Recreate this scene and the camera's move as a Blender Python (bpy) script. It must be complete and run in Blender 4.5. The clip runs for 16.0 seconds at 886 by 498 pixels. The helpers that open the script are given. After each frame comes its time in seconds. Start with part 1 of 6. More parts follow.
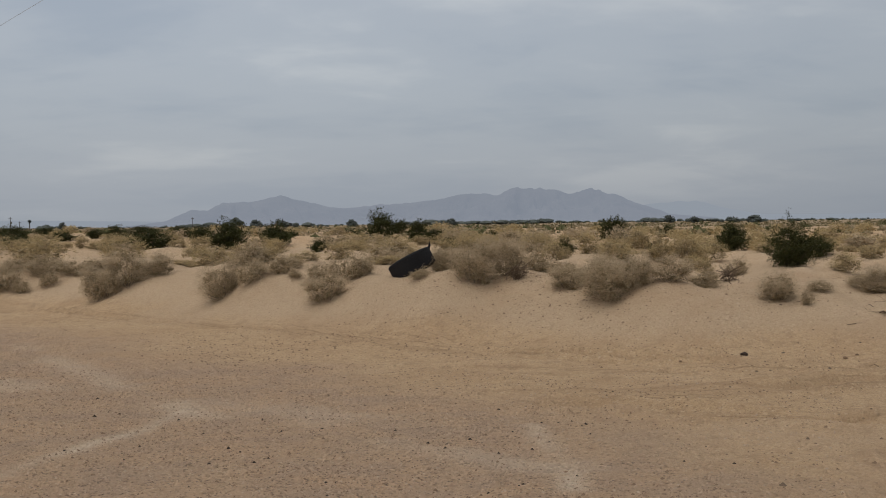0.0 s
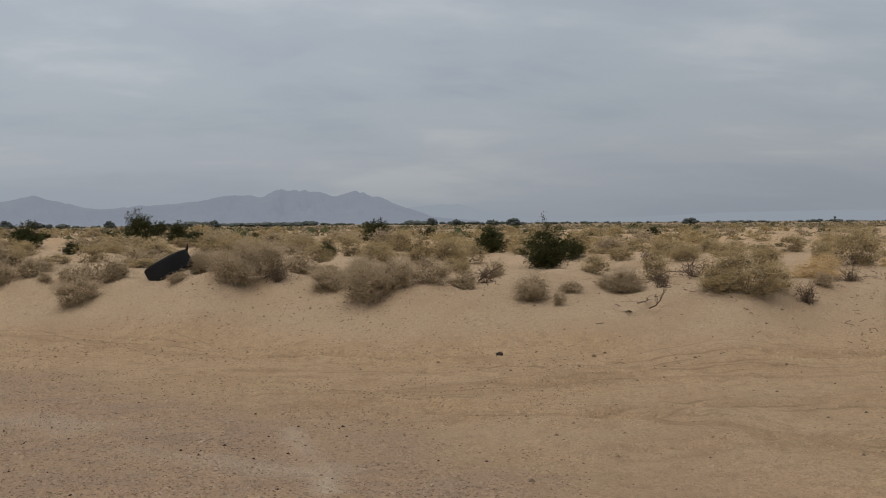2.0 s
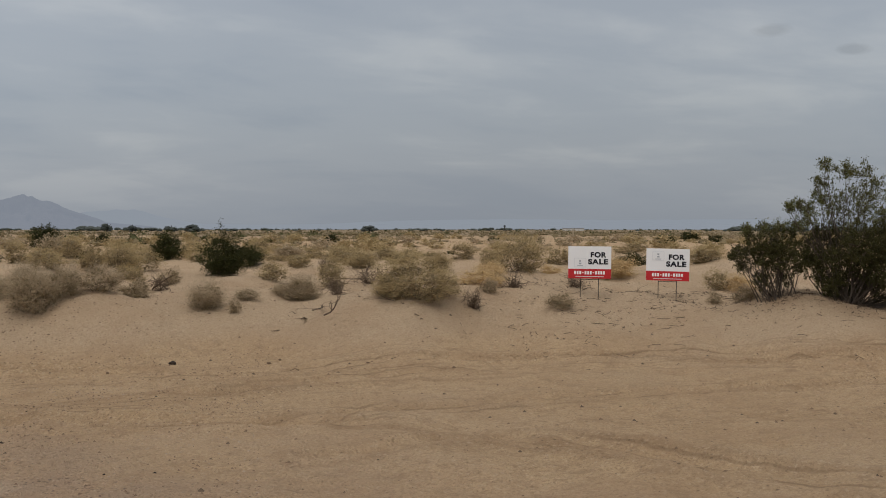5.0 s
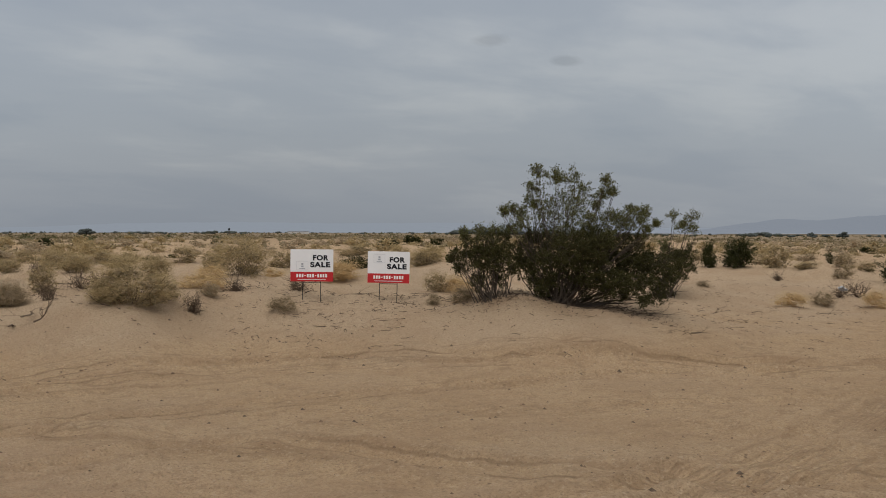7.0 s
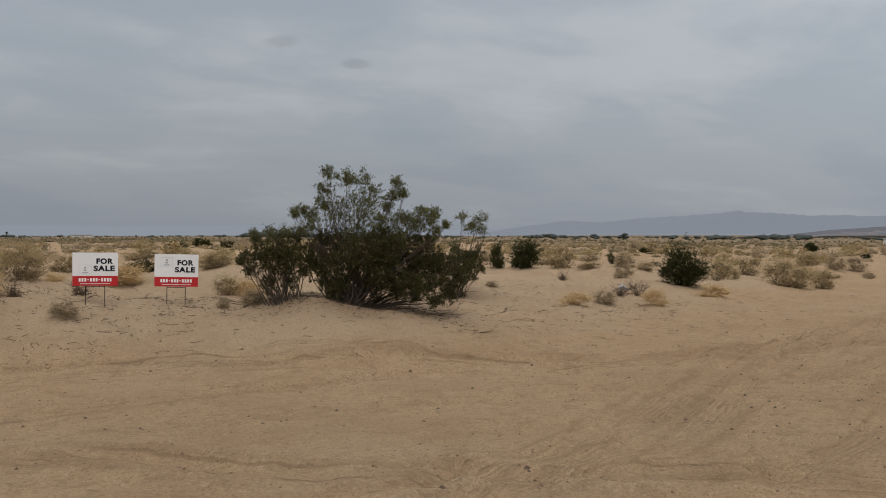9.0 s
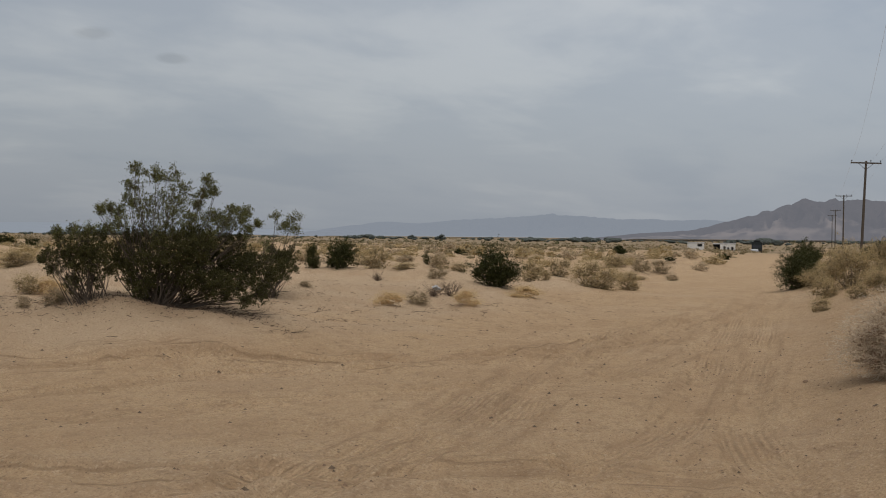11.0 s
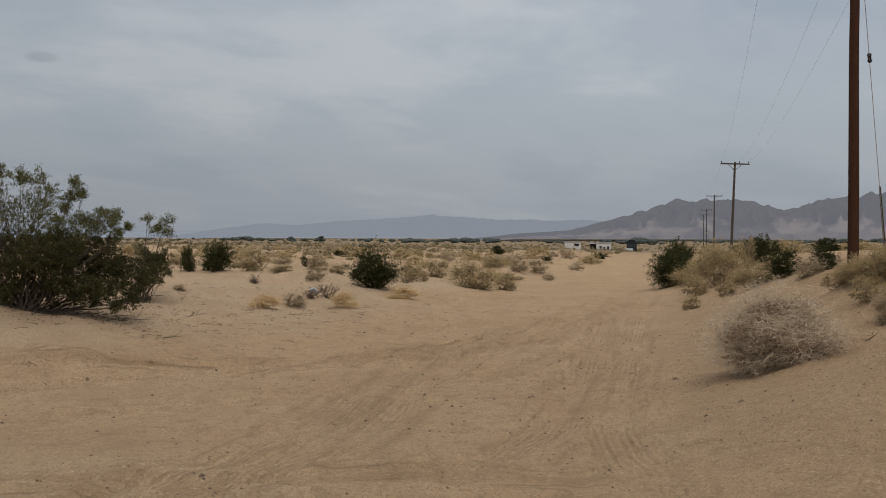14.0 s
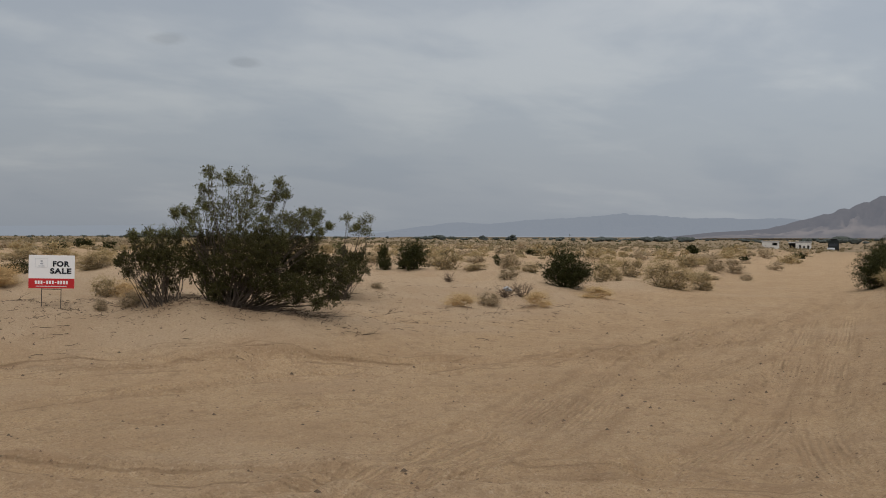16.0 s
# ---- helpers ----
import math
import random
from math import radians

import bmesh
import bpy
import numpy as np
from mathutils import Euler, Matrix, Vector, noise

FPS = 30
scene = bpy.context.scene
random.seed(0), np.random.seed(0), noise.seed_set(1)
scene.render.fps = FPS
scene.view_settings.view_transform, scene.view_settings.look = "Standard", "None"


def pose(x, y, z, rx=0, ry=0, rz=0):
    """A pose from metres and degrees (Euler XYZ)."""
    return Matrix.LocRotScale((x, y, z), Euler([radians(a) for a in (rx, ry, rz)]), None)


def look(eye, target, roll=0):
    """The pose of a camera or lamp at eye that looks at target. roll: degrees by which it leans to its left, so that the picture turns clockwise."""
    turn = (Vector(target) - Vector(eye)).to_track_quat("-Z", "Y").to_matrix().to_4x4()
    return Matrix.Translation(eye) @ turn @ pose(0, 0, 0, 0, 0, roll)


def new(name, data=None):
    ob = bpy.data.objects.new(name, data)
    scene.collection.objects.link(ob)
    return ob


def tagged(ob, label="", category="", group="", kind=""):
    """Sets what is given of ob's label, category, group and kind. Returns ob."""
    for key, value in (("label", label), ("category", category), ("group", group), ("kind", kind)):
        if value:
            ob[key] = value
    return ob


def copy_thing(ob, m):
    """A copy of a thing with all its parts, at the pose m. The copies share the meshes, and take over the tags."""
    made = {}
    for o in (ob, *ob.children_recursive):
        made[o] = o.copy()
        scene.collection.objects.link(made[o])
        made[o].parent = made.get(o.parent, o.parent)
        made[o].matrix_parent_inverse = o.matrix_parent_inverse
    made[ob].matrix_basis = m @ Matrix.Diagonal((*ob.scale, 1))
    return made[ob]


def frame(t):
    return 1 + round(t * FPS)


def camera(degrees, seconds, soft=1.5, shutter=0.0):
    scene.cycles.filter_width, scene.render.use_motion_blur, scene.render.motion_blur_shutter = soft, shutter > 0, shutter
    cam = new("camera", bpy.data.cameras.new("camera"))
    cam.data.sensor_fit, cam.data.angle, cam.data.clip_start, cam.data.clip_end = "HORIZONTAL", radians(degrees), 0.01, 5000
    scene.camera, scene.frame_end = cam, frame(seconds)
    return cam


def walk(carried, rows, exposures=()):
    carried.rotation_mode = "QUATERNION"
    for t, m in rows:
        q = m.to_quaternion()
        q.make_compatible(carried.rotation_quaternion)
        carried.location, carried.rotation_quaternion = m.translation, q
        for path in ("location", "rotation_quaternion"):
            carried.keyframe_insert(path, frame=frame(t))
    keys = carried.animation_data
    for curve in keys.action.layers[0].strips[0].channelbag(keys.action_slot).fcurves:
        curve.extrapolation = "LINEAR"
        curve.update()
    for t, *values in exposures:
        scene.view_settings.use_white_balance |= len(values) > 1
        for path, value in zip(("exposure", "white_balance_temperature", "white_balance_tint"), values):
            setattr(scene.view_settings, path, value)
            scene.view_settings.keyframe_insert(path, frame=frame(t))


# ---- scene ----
cam = camera(39.43, 16.0, soft=1.0)
PATH = [
    (0.0, -0.000, -0.000, 1.600, 88.69, 0.66, 0.00),
    (0.5, 0.020, 0.020, 1.602, 88.72, 0.64, -2.28),
    (1.0, 0.029, 0.027, 1.597, 88.70, 0.58, -4.62),
    (1.5, 0.051, 0.033, 1.593, 88.72, 0.49, -7.45),
    (2.0, 0.062, 0.031, 1.598, 88.70, 0.43, -10.87),
    (2.5, 0.071, 0.024, 1.602, 88.67, 0.32, -12.99),
    (3.0, 0.092, 0.010, 1.609, 88.65, 0.18, -15.42),
    (3.2, 0.097, 0.004, 1.608, 88.70, 0.06, -17.03),
    (5.3, 0.099, -0.064, 1.606, 88.97, -0.07, -27.42),
    (5.5, 0.110, -0.067, 1.611, 88.97, -0.15, -28.92),
    (6.0, 0.128, -0.073, 1.610, 89.03, -0.37, -32.74),
    (6.5, 0.139, -0.096, 1.607, 89.05, -0.35, -35.97),
    (7.0, 0.129, -0.096, 1.604, 89.13, -0.08, -38.26),
    (7.5, 0.129, -0.084, 1.605, 89.19, 0.15, -40.89),
    (8.0, 0.130, -0.080, 1.602, 89.18, 0.25, -43.55),
    (8.5, 0.130, -0.085, 1.597, 89.21, 0.12, -45.75),
    (9.0, 0.146, -0.094, 1.594, 89.24, 0.13, -47.88),
    (9.2, 0.146, -0.102, 1.587, 89.27, 0.03, -48.80),
    (11.3, 0.209, -0.157, 1.592, 89.28, -0.51, -57.89),
    (11.5, 0.221, -0.160, 1.594, 89.29, -0.52, -59.01),
    (12.0, 0.244, -0.163, 1.595, 89.35, -0.46, -60.82),
    (12.5, 0.255, -0.171, 1.598, 89.36, -0.29, -62.10),
    (13.0, 0.260, -0.182, 1.599, 89.34, -0.17, -62.28),
    (13.5, 0.267, -0.184, 1.598, 89.34, -0.04, -62.13),
    (14.0, 0.257, -0.178, 1.598, 89.36, -0.12, -61.85),
    (14.5, 0.253, -0.160, 1.600, 89.36, -0.21, -61.00),
    (15.0, 0.250, -0.152, 1.599, 89.34, -0.20, -58.30),
    (15.5, 0.239, -0.139, 1.596, 89.29, -0.20, -55.77),
    (16.0, 0.212, -0.140, 1.603, 89.29, -0.11, -53.01),
]
walk(cam, [(t, pose(*p)) for t, *p in PATH], exposures=[(0, 0.0), (3, -0.03), (6, -0.09), (9, -0.09), (12, -0.05), (16, -0.08)])

# ---------------------------------------------------------------- sky, sun
SUN_UP, SUN_ROUND = radians(54), radians(228)
world = bpy.data.worlds.new("sky")
scene.world = world
world.use_nodes = True
wn, wl = world.node_tree.nodes, world.node_tree.links
wn.clear()


def wnode(kind, **values):
    n = wn.new(kind)
    for key, value in values.items():
        if key in n.inputs:
            n.inputs[key].default_value = value
    return n


def wmath(op, a, b=None, clamp=False):
    n = wn.new("ShaderNodeMath")
    n.operation, n.use_clamp = op, clamp
    for socket, v in zip(n.inputs, (a, b)):
        if v is None:
            continue
        if isinstance(v, (int, float)):
            socket.default_value = v
        else:
            wl.new(v, socket)
    return n.outputs[0]


sky = wn.new("ShaderNodeTexSky")
sky.sky_type, sky.sun_disc, sky.sun_elevation, sky.sun_rotation = "NISHITA", False, SUN_UP, SUN_ROUND
sky.dust_density, sky.air_density = 3.0, 1.2
place = wn.new("ShaderNodeTexCoord")
part_of = wn.new("ShaderNodeSeparateXYZ")
wl.new(place.outputs["Generated"], part_of.inputs[0])
# the cloud sheet is a flat layer high overhead, so its pattern closes up towards the horizon
over = wmath("ADD", wmath("MAXIMUM", part_of.outputs[2], 0.0), 0.19)
sheet = wn.new("ShaderNodeCombineXYZ")
wl.new(wmath("DIVIDE", part_of.outputs[0], over), sheet.inputs[0])
wl.new(wmath("DIVIDE", part_of.outputs[1], over), sheet.inputs[1])
stretch = wn.new("ShaderNodeMapping")
stretch.inputs["Rotation"].default_value = (0, 0, radians(38))
stretch.inputs["Scale"].default_value = (0.75, 1.0, 1.0)
wl.new(sheet.outputs[0], stretch.inputs[0])


def sky_noise(scale, detail, rough, shift):
    n = wnode("ShaderNodeTexNoise", Scale=scale, Detail=detail, Roughness=rough, Distortion=0.35)
    m = wn.new("ShaderNodeMapping")
    m.inputs["Location"].default_value = (shift, shift * 0.7, 0)
    wl.new(stretch.outputs[0], m.inputs[0])
    wl.new(m.outputs[0], n.inputs["Vector"])
    return n.outputs["Fac"]


broad, streak = sky_noise(0.95, 5.0, 0.5, 3.1), sky_noise(3.1, 6.0, 0.55, 8.7)
mixed = wmath("ADD", wmath("MULTIPLY", broad, 0.74), wmath("MULTIPLY", streak, 0.26))
cloud = wn.new("ShaderNodeValToRGB")
cloud.color_ramp.interpolation = "EASE"
cloud.color_ramp.elements[0].position, cloud.color_ramp.elements[0].color = 0.37, (0.325, 0.368, 0.438, 1)
cloud.color_ramp.elements[1].position, cloud.color_ramp.elements[1].color = 0.64, (0.52, 0.543, 0.572, 1)
between = cloud.color_ramp.elements.new(0.5)
between.color = (0.392, 0.427, 0.482, 1)
wl.new(mixed, cloud.inputs[0])
# dusty haze thickens over the horizon
haze = wmath("POWER", wmath("SUBTRACT", 1.0, wmath("MAXIMUM", part_of.outputs[2], 0.0), True), 14.0, True)
hazed = wn.new("ShaderNodeMix")
hazed.data_type = "RGBA"
wl.new(wmath("MULTIPLY", haze, 0.8), hazed.inputs["Factor"])
wl.new(cloud.outputs[0], hazed.inputs[6])
hazed.inputs[7].default_value = (0.322, 0.354, 0.402, 1)
thin = wn.new("ShaderNodeMix")
thin.data_type = "RGBA"
thin.inputs["Factor"].default_value = 0.82
dim = wn.new("ShaderNodeVectorMath")
dim.operation = "SCALE"
dim.inputs["Scale"].default_value = 0.1
wl.new(sky.outputs[0], dim.inputs[0])
wl.new(dim.outputs[0], thin.inputs[6])
wl.new(hazed.outputs[2], thin.inputs[7])
# the thin overcast is brighter on the sun's side
towards = wn.new("ShaderNodeVectorMath")
towards.operation = "DOT_PRODUCT"
wl.new(place.outputs["Generated"], towards.inputs[0])
towards.inputs[1].default_value = (math.sin(SUN_ROUND) * math.cos(SUN_UP), math.cos(SUN_ROUND) * math.cos(SUN_UP), math.sin(SUN_UP))
glow = wmath("ADD", wmath("MULTIPLY", towards.outputs["Value"], 0.08), 1.03)
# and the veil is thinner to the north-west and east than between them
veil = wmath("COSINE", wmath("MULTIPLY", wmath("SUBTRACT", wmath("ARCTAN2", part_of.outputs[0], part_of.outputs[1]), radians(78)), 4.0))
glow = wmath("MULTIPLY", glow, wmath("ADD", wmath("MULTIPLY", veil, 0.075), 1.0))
# two small dark shreds of cloud
round_sky, up_sky = wmath("ARCTAN2", part_of.outputs[0], part_of.outputs[1]), wmath("ARCSINE", part_of.outputs[2])
for a, e, wide, high in ((40.3, 8.7, 1.0, 0.32), (43.9, 7.75, 0.85, 0.28)):
    u = wmath("DIVIDE", wmath("SUBTRACT", round_sky, radians(a)), radians(wide))
    v = wmath("DIVIDE", wmath("SUBTRACT", up_sky, radians(e)), radians(high))
    gap = wmath("ADD", wmath("SQRT", wmath("ADD", wmath("MULTIPLY", u, u), wmath("MULTIPLY", v, v))), wmath("MULTIPLY", wmath("SUBTRACT", streak, 0.5), 2.2))
    shred = wmath("SUBTRACT", 1.0, gap, True)
    glow = wmath("MULTIPLY", glow, wmath("SUBTRACT", 1.0, wmath("MULTIPLY", wmath("MINIMUM", wmath("MULTIPLY", shred, 2.0), 1.0), 0.13)))
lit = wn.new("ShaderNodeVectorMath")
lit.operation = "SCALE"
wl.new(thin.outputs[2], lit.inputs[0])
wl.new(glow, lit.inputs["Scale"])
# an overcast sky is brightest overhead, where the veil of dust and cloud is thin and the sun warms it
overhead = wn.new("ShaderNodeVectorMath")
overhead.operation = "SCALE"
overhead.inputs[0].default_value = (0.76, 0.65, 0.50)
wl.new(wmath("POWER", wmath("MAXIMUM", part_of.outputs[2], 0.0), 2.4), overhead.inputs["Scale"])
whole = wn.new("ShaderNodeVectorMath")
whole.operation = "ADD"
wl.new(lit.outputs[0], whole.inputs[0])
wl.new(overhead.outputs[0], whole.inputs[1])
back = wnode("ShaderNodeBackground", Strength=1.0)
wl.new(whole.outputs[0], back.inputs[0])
wl.new(back.outputs[0], wn.new("ShaderNodeOutputWorld").inputs[0])

lamp = bpy.data.lights.new("sun", "SUN")
lamp.energy, lamp.angle, lamp.color = 1.0, radians(45), (1.0, 0.93, 0.84)
sun = new("sun", lamp)
sun.matrix_world = look((0, 0, 0), (-math.sin(SUN_ROUND) * math.cos(SUN_UP), -math.cos(SUN_ROUND) * math.cos(SUN_UP), -math.sin(SUN_UP)))

# ---------------------------------------------------------------- materials
class Nodes:
    """A material's node tree, with short ways to add to it."""

    def __init__(self, name, rough=0.9):
        self.mat = bpy.data.materials.new(name)
        self.mat.use_nodes = True
        self.n, self.l = self.mat.node_tree.nodes, self.mat.node_tree.links
        self.shader = self.n["Principled BSDF"]
        self.shader.inputs["Roughness"].default_value = rough
        self.shader.inputs["Specular IOR Level"].default_value = 0.08
        self.where = self.n.new("ShaderNodeTexCoord").outputs["Object"]

    def put(self, socket, v):
        if hasattr(v, "is_linked"):
            self.l.new(v, socket)
        elif isinstance(v, (tuple, list)) and len(v) == 3 and len(socket.default_value) == 4:
            socket.default_value = (*v, 1)
        else:
            socket.default_value = v

    def noise(self, scale, detail=4.0, rough=0.55, stretch=None):
        n = self.n.new("ShaderNodeTexNoise")
        n.inputs["Scale"].default_value, n.inputs["Detail"].default_value, n.inputs["Roughness"].default_value = scale, detail, rough
        v = self.where
        if stretch:
            m = self.n.new("ShaderNodeMapping")
            m.inputs["Scale"].default_value = stretch
            self.l.new(v, m.inputs[0])
            v = m.outputs[0]
        self.l.new(v, n.inputs["Vector"])
        return n.outputs["Fac"]

    def cells(self, scale, out="Distance"):
        n = self.n.new("ShaderNodeTexVoronoi")
        n.inputs["Scale"].default_value = scale
        self.l.new(self.where, n.inputs["Vector"])
        return n.outputs[out]

    def math(self, op, a, b=0.0, clamp=False):
        n = self.n.new("ShaderNodeMath")
        n.operation, n.use_clamp = op, clamp
        self.put(n.inputs[0], a)
        self.put(n.inputs[1], b)
        return n.outputs[0]

    def span(self, v, a, b):
        n = self.n.new("ShaderNodeMapRange")
        n.interpolation_type = "SMOOTHSTEP"
        self.put(n.inputs[0], v)
        n.inputs[1].default_value, n.inputs[2].default_value = a, b
        return n.outputs[0]

    def mix(self, fac, a, b, blend="MIX"):
        n = self.n.new("ShaderNodeMix")
        n.data_type, n.blend_type = "RGBA", blend
        self.put(n.inputs["Factor"], fac)
        self.put(n.inputs[6], a)
        self.put(n.inputs[7], b)
        return n.outputs[2]

    def stored(self, name):
        n = self.n.new("ShaderNodeAttribute")
        n.attribute_name = name
        return n.outputs["Fac"]

    def chance(self):
        return self.n.new("ShaderNodeObjectInfo").outputs["Random"]

    def island(self):
        return self.n.new("ShaderNodeNewGeometry").outputs["Random Per Island"]

    def bump(self, *layers):
        last = None
        for v, strength, distance in layers:
            n = self.n.new("ShaderNodeBump")
            n.inputs["Strength"].default_value, n.inputs["Distance"].default_value = strength, distance
            self.l.new(v, n.inputs["Height"])
            if last:
                self.l.new(last, n.inputs["Normal"])
            last = n.outputs[0]
        self.l.new(last, self.shader.inputs["Normal"])

    def done(self, colour, **values):
        self.put(self.shader.inputs["Base Color"], colour)
        for key, v in values.items():
            self.put(self.shader.inputs[key.replace("_", " ")], v)
        return self.mat


def sand_ground():
    m = Nodes("desert sand and gravel", 0.95)
    gravel, pale, crust = m.stored("gravel"), m.stored("pale"), m.stored("crust")
    tread, lateral = m.stored("tread"), m.stored("lateral")
    packed = m.stored("packed")
    sand = m.mix(m.noise(0.35, 5), (0.494, 0.348, 0.205), (0.587, 0.434, 0.278))
    sand = m.mix(m.span(m.noise(1.6, 6, 0.65), 0.45, 0.8), sand, (0.447, 0.309, 0.186))
    sand = m.mix(m.span(m.noise(13, 6, 0.7), 0.5, 0.74), sand, (0.352, 0.239, 0.143))
    sand = m.mix(m.span(m.noise(16, 5, 0.7, (1.3, 0.8, 1)), 0.54, 0.74), sand, (0.579, 0.445, 0.295))
    sand = m.mix(m.span(m.noise(70, 3, 0.7), 0.5, 0.75), sand, (0.326, 0.205, 0.126))
    sand = m.mix(m.math("MULTIPLY", m.span(m.noise(4.5, 5, 0.65), 0.5, 0.7), 0.75), sand, (0.361, 0.251, 0.157))
    sand = m.mix(m.math("MULTIPLY", m.stored("loose"), 0.8), sand, m.mix(m.noise(24, 5, 0.7), (0.45, 0.332, 0.222), (0.58, 0.452, 0.318)))
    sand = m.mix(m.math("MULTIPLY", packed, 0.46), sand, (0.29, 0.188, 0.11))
    sand = m.mix(m.math("MULTIPLY", m.span(m.noise(48, 2, 0.6), 0.52, 0.68), 0.55), sand, (0.255, 0.17, 0.105))
    sand = m.mix(m.math("MULTIPLY", m.span(m.noise(33, 2, 0.6), 0.55, 0.7), 0.5), sand, (0.63, 0.5, 0.36))
    sand = m.mix(m.math("MULTIPLY", m.span(m.noise(0.75, 4, 0.55), 0.46, 0.66), 0.3), sand, (0.40, 0.27, 0.165))
    # thin crests left by tyres along the wheel tracks, their shaded lips painted dark
    sway = m.math("ADD", lateral, m.math("MULTIPLY", m.math("SUBTRACT", m.noise(1.3, 3), 0.5), 0.22))
    crest = 0.0
    for off in (-0.42, -0.27, -0.12, 0.09, 0.21, 0.38):
        near = m.span(m.math("ABSOLUTE", m.math("SUBTRACT", sway, off)), 0.026, 0.006)
        crest = m.math("MAXIMUM", crest, m.math("MULTIPLY", near, m.span(m.noise(0.9 + off, 3), 0.42, 0.6)))
    crest = m.math("MULTIPLY", crest, m.stored("lane"))
    sand = m.mix(m.math("MULTIPLY", crest, 0.62), sand, (0.272, 0.185, 0.114))
    sand = m.mix(m.math("MULTIPLY", m.stored("litter"), m.span(m.noise(0.05, 4), 0.1, 0.5)), sand, (0.222, 0.173, 0.114))
    ribs = m.math("MULTIPLY", tread, m.math("SINE", m.math("MULTIPLY", lateral, 104.0)))
    # darker ribs put the shading of the tread marks into the sand colour
    sand = m.mix(m.math("MULTIPLY", m.span(ribs, 0.05, 0.75), 0.28), sand, (0.29, 0.2, 0.125))
    grit = m.mix(m.noise(34, 5, 0.8), (0.275, 0.192, 0.127), (0.659, 0.494, 0.338))
    grit = m.mix(m.span(m.noise(9, 5, 0.7), 0.5, 0.75), grit, (0.307, 0.214, 0.146))
    grit = m.mix(m.math("MULTIPLY", m.noise(0.9, 4), 0.6), grit, (0.516, 0.338, 0.215))
    grit = m.mix(m.math("MULTIPLY", m.span(m.noise(1.7, 5, 0.65), 0.4, 0.65), 0.5), grit, (0.386, 0.287, 0.216))
    stones = m.span(m.cells(19), 0.34, 0.14)
    tint = m.n.new("ShaderNodeTexVoronoi")
    tint.inputs["Scale"].default_value = 19
    m.l.new(m.where, tint.inputs["Vector"])
    shade = m.n.new("ShaderNodeSeparateColor")
    m.l.new(tint.outputs["Color"], shade.inputs[0])
    dark = m.math("MULTIPLY", stones, m.span(shade.outputs[0], 0.35, 0.65))
    grit = m.mix(m.math("MULTIPLY", dark, 0.6), grit, (0.181, 0.124, 0.090))
    # small chips, pale and dark, packed between the larger stones
    chip = m.n.new("ShaderNodeTexVoronoi")
    chip.inputs["Scale"].default_value = 46
    m.l.new(m.where, chip.inputs["Vector"])
    tone = m.n.new("ShaderNodeSeparateColor")
    m.l.new(chip.outputs["Color"], tone.inputs[0])
    chips = m.span(chip.outputs["Distance"], 0.5, 0.2)
    grit = m.mix(m.math("MULTIPLY", chips, m.span(tone.outputs[1], 0.6, 0.9)), grit, (0.565, 0.435, 0.322))
    grit = m.mix(m.math("MULTIPLY", chips, m.span(tone.outputs[2], 0.62, 0.9)), grit, (0.222, 0.162, 0.124))
    colour = m.mix(gravel, sand, grit)
    speck = m.math("MULTIPLY", m.span(m.cells(12), 0.19, 0.08), m.math("MULTIPLY", crust, m.span(m.noise(1.1, 3), 0.36, 0.6)))
    colour = m.mix(m.math("MULTIPLY", speck, 0.75), colour, (0.16, 0.115, 0.08))
    colour = m.mix(m.math("MULTIPLY", pale, m.span(m.noise(9, 4), 0.1, 0.5)), colour, (0.64, 0.53, 0.41))
    fine = m.math("ADD", m.noise(38, 5, 0.7), m.math("MULTIPLY", m.noise(6, 4), 1.5))
    m.bump((fine, 0.9, 0.03), (m.noise(14, 5, 0.7), 0.9, 0.08), (m.math("MULTIPLY", stones, gravel), 0.8, 0.03), (m.math("MULTIPLY", chips, gravel), 0.9, 0.014), (ribs, 0.6, 0.012), (crest, 0.8, 0.015))
    return m.done(colour)


def leafy(name, a, b, c, rough=0.75, soft=0.3):
    """Leaves and twigs: three tones, shared out by bush and by leaf."""
    m = Nodes(name, rough)
    tone = m.mix(m.island(), a, b)
    tone = m.mix(m.math("MULTIPLY", m.chance(), 0.55), tone, c)
    tone = m.mix(m.math("MULTIPLY", m.noise(3.0, 3), 0.35), tone, b)
    m.done(tone)
    thin = m.n.new("ShaderNodeBsdfTranslucent")
    m.l.new(tone, thin.inputs[0])
    both = m.n.new("ShaderNodeMixShader")
    both.inputs[0].default_value = soft
    m.l.new(m.shader.outputs[0], both.inputs[1])
    m.l.new(thin.outputs[0], both.inputs[2])
    m.l.new(both.outputs[0], m.n["Material Output"].inputs[0])
    return m.mat


def bark(name, a, b):
    m = Nodes(name, 0.9)
    grain = m.noise(22, 5, 0.6, (1, 1, 0.15))
    m.bump((grain, 0.6, 0.01))
    return m.done(m.mix(grain, a, b))


def plain(name, colour, rough=0.5, metal=0.0, vary=0.12):
    m = Nodes(name, rough)
    m.bump((m.noise(40, 4), 0.15, 0.003))
    dull = tuple(v * 0.6 for v in colour)
    return m.done(m.mix(m.math("MULTIPLY", m.noise(7, 5, 0.65), vary * 3), colour, dull), Metallic=metal)


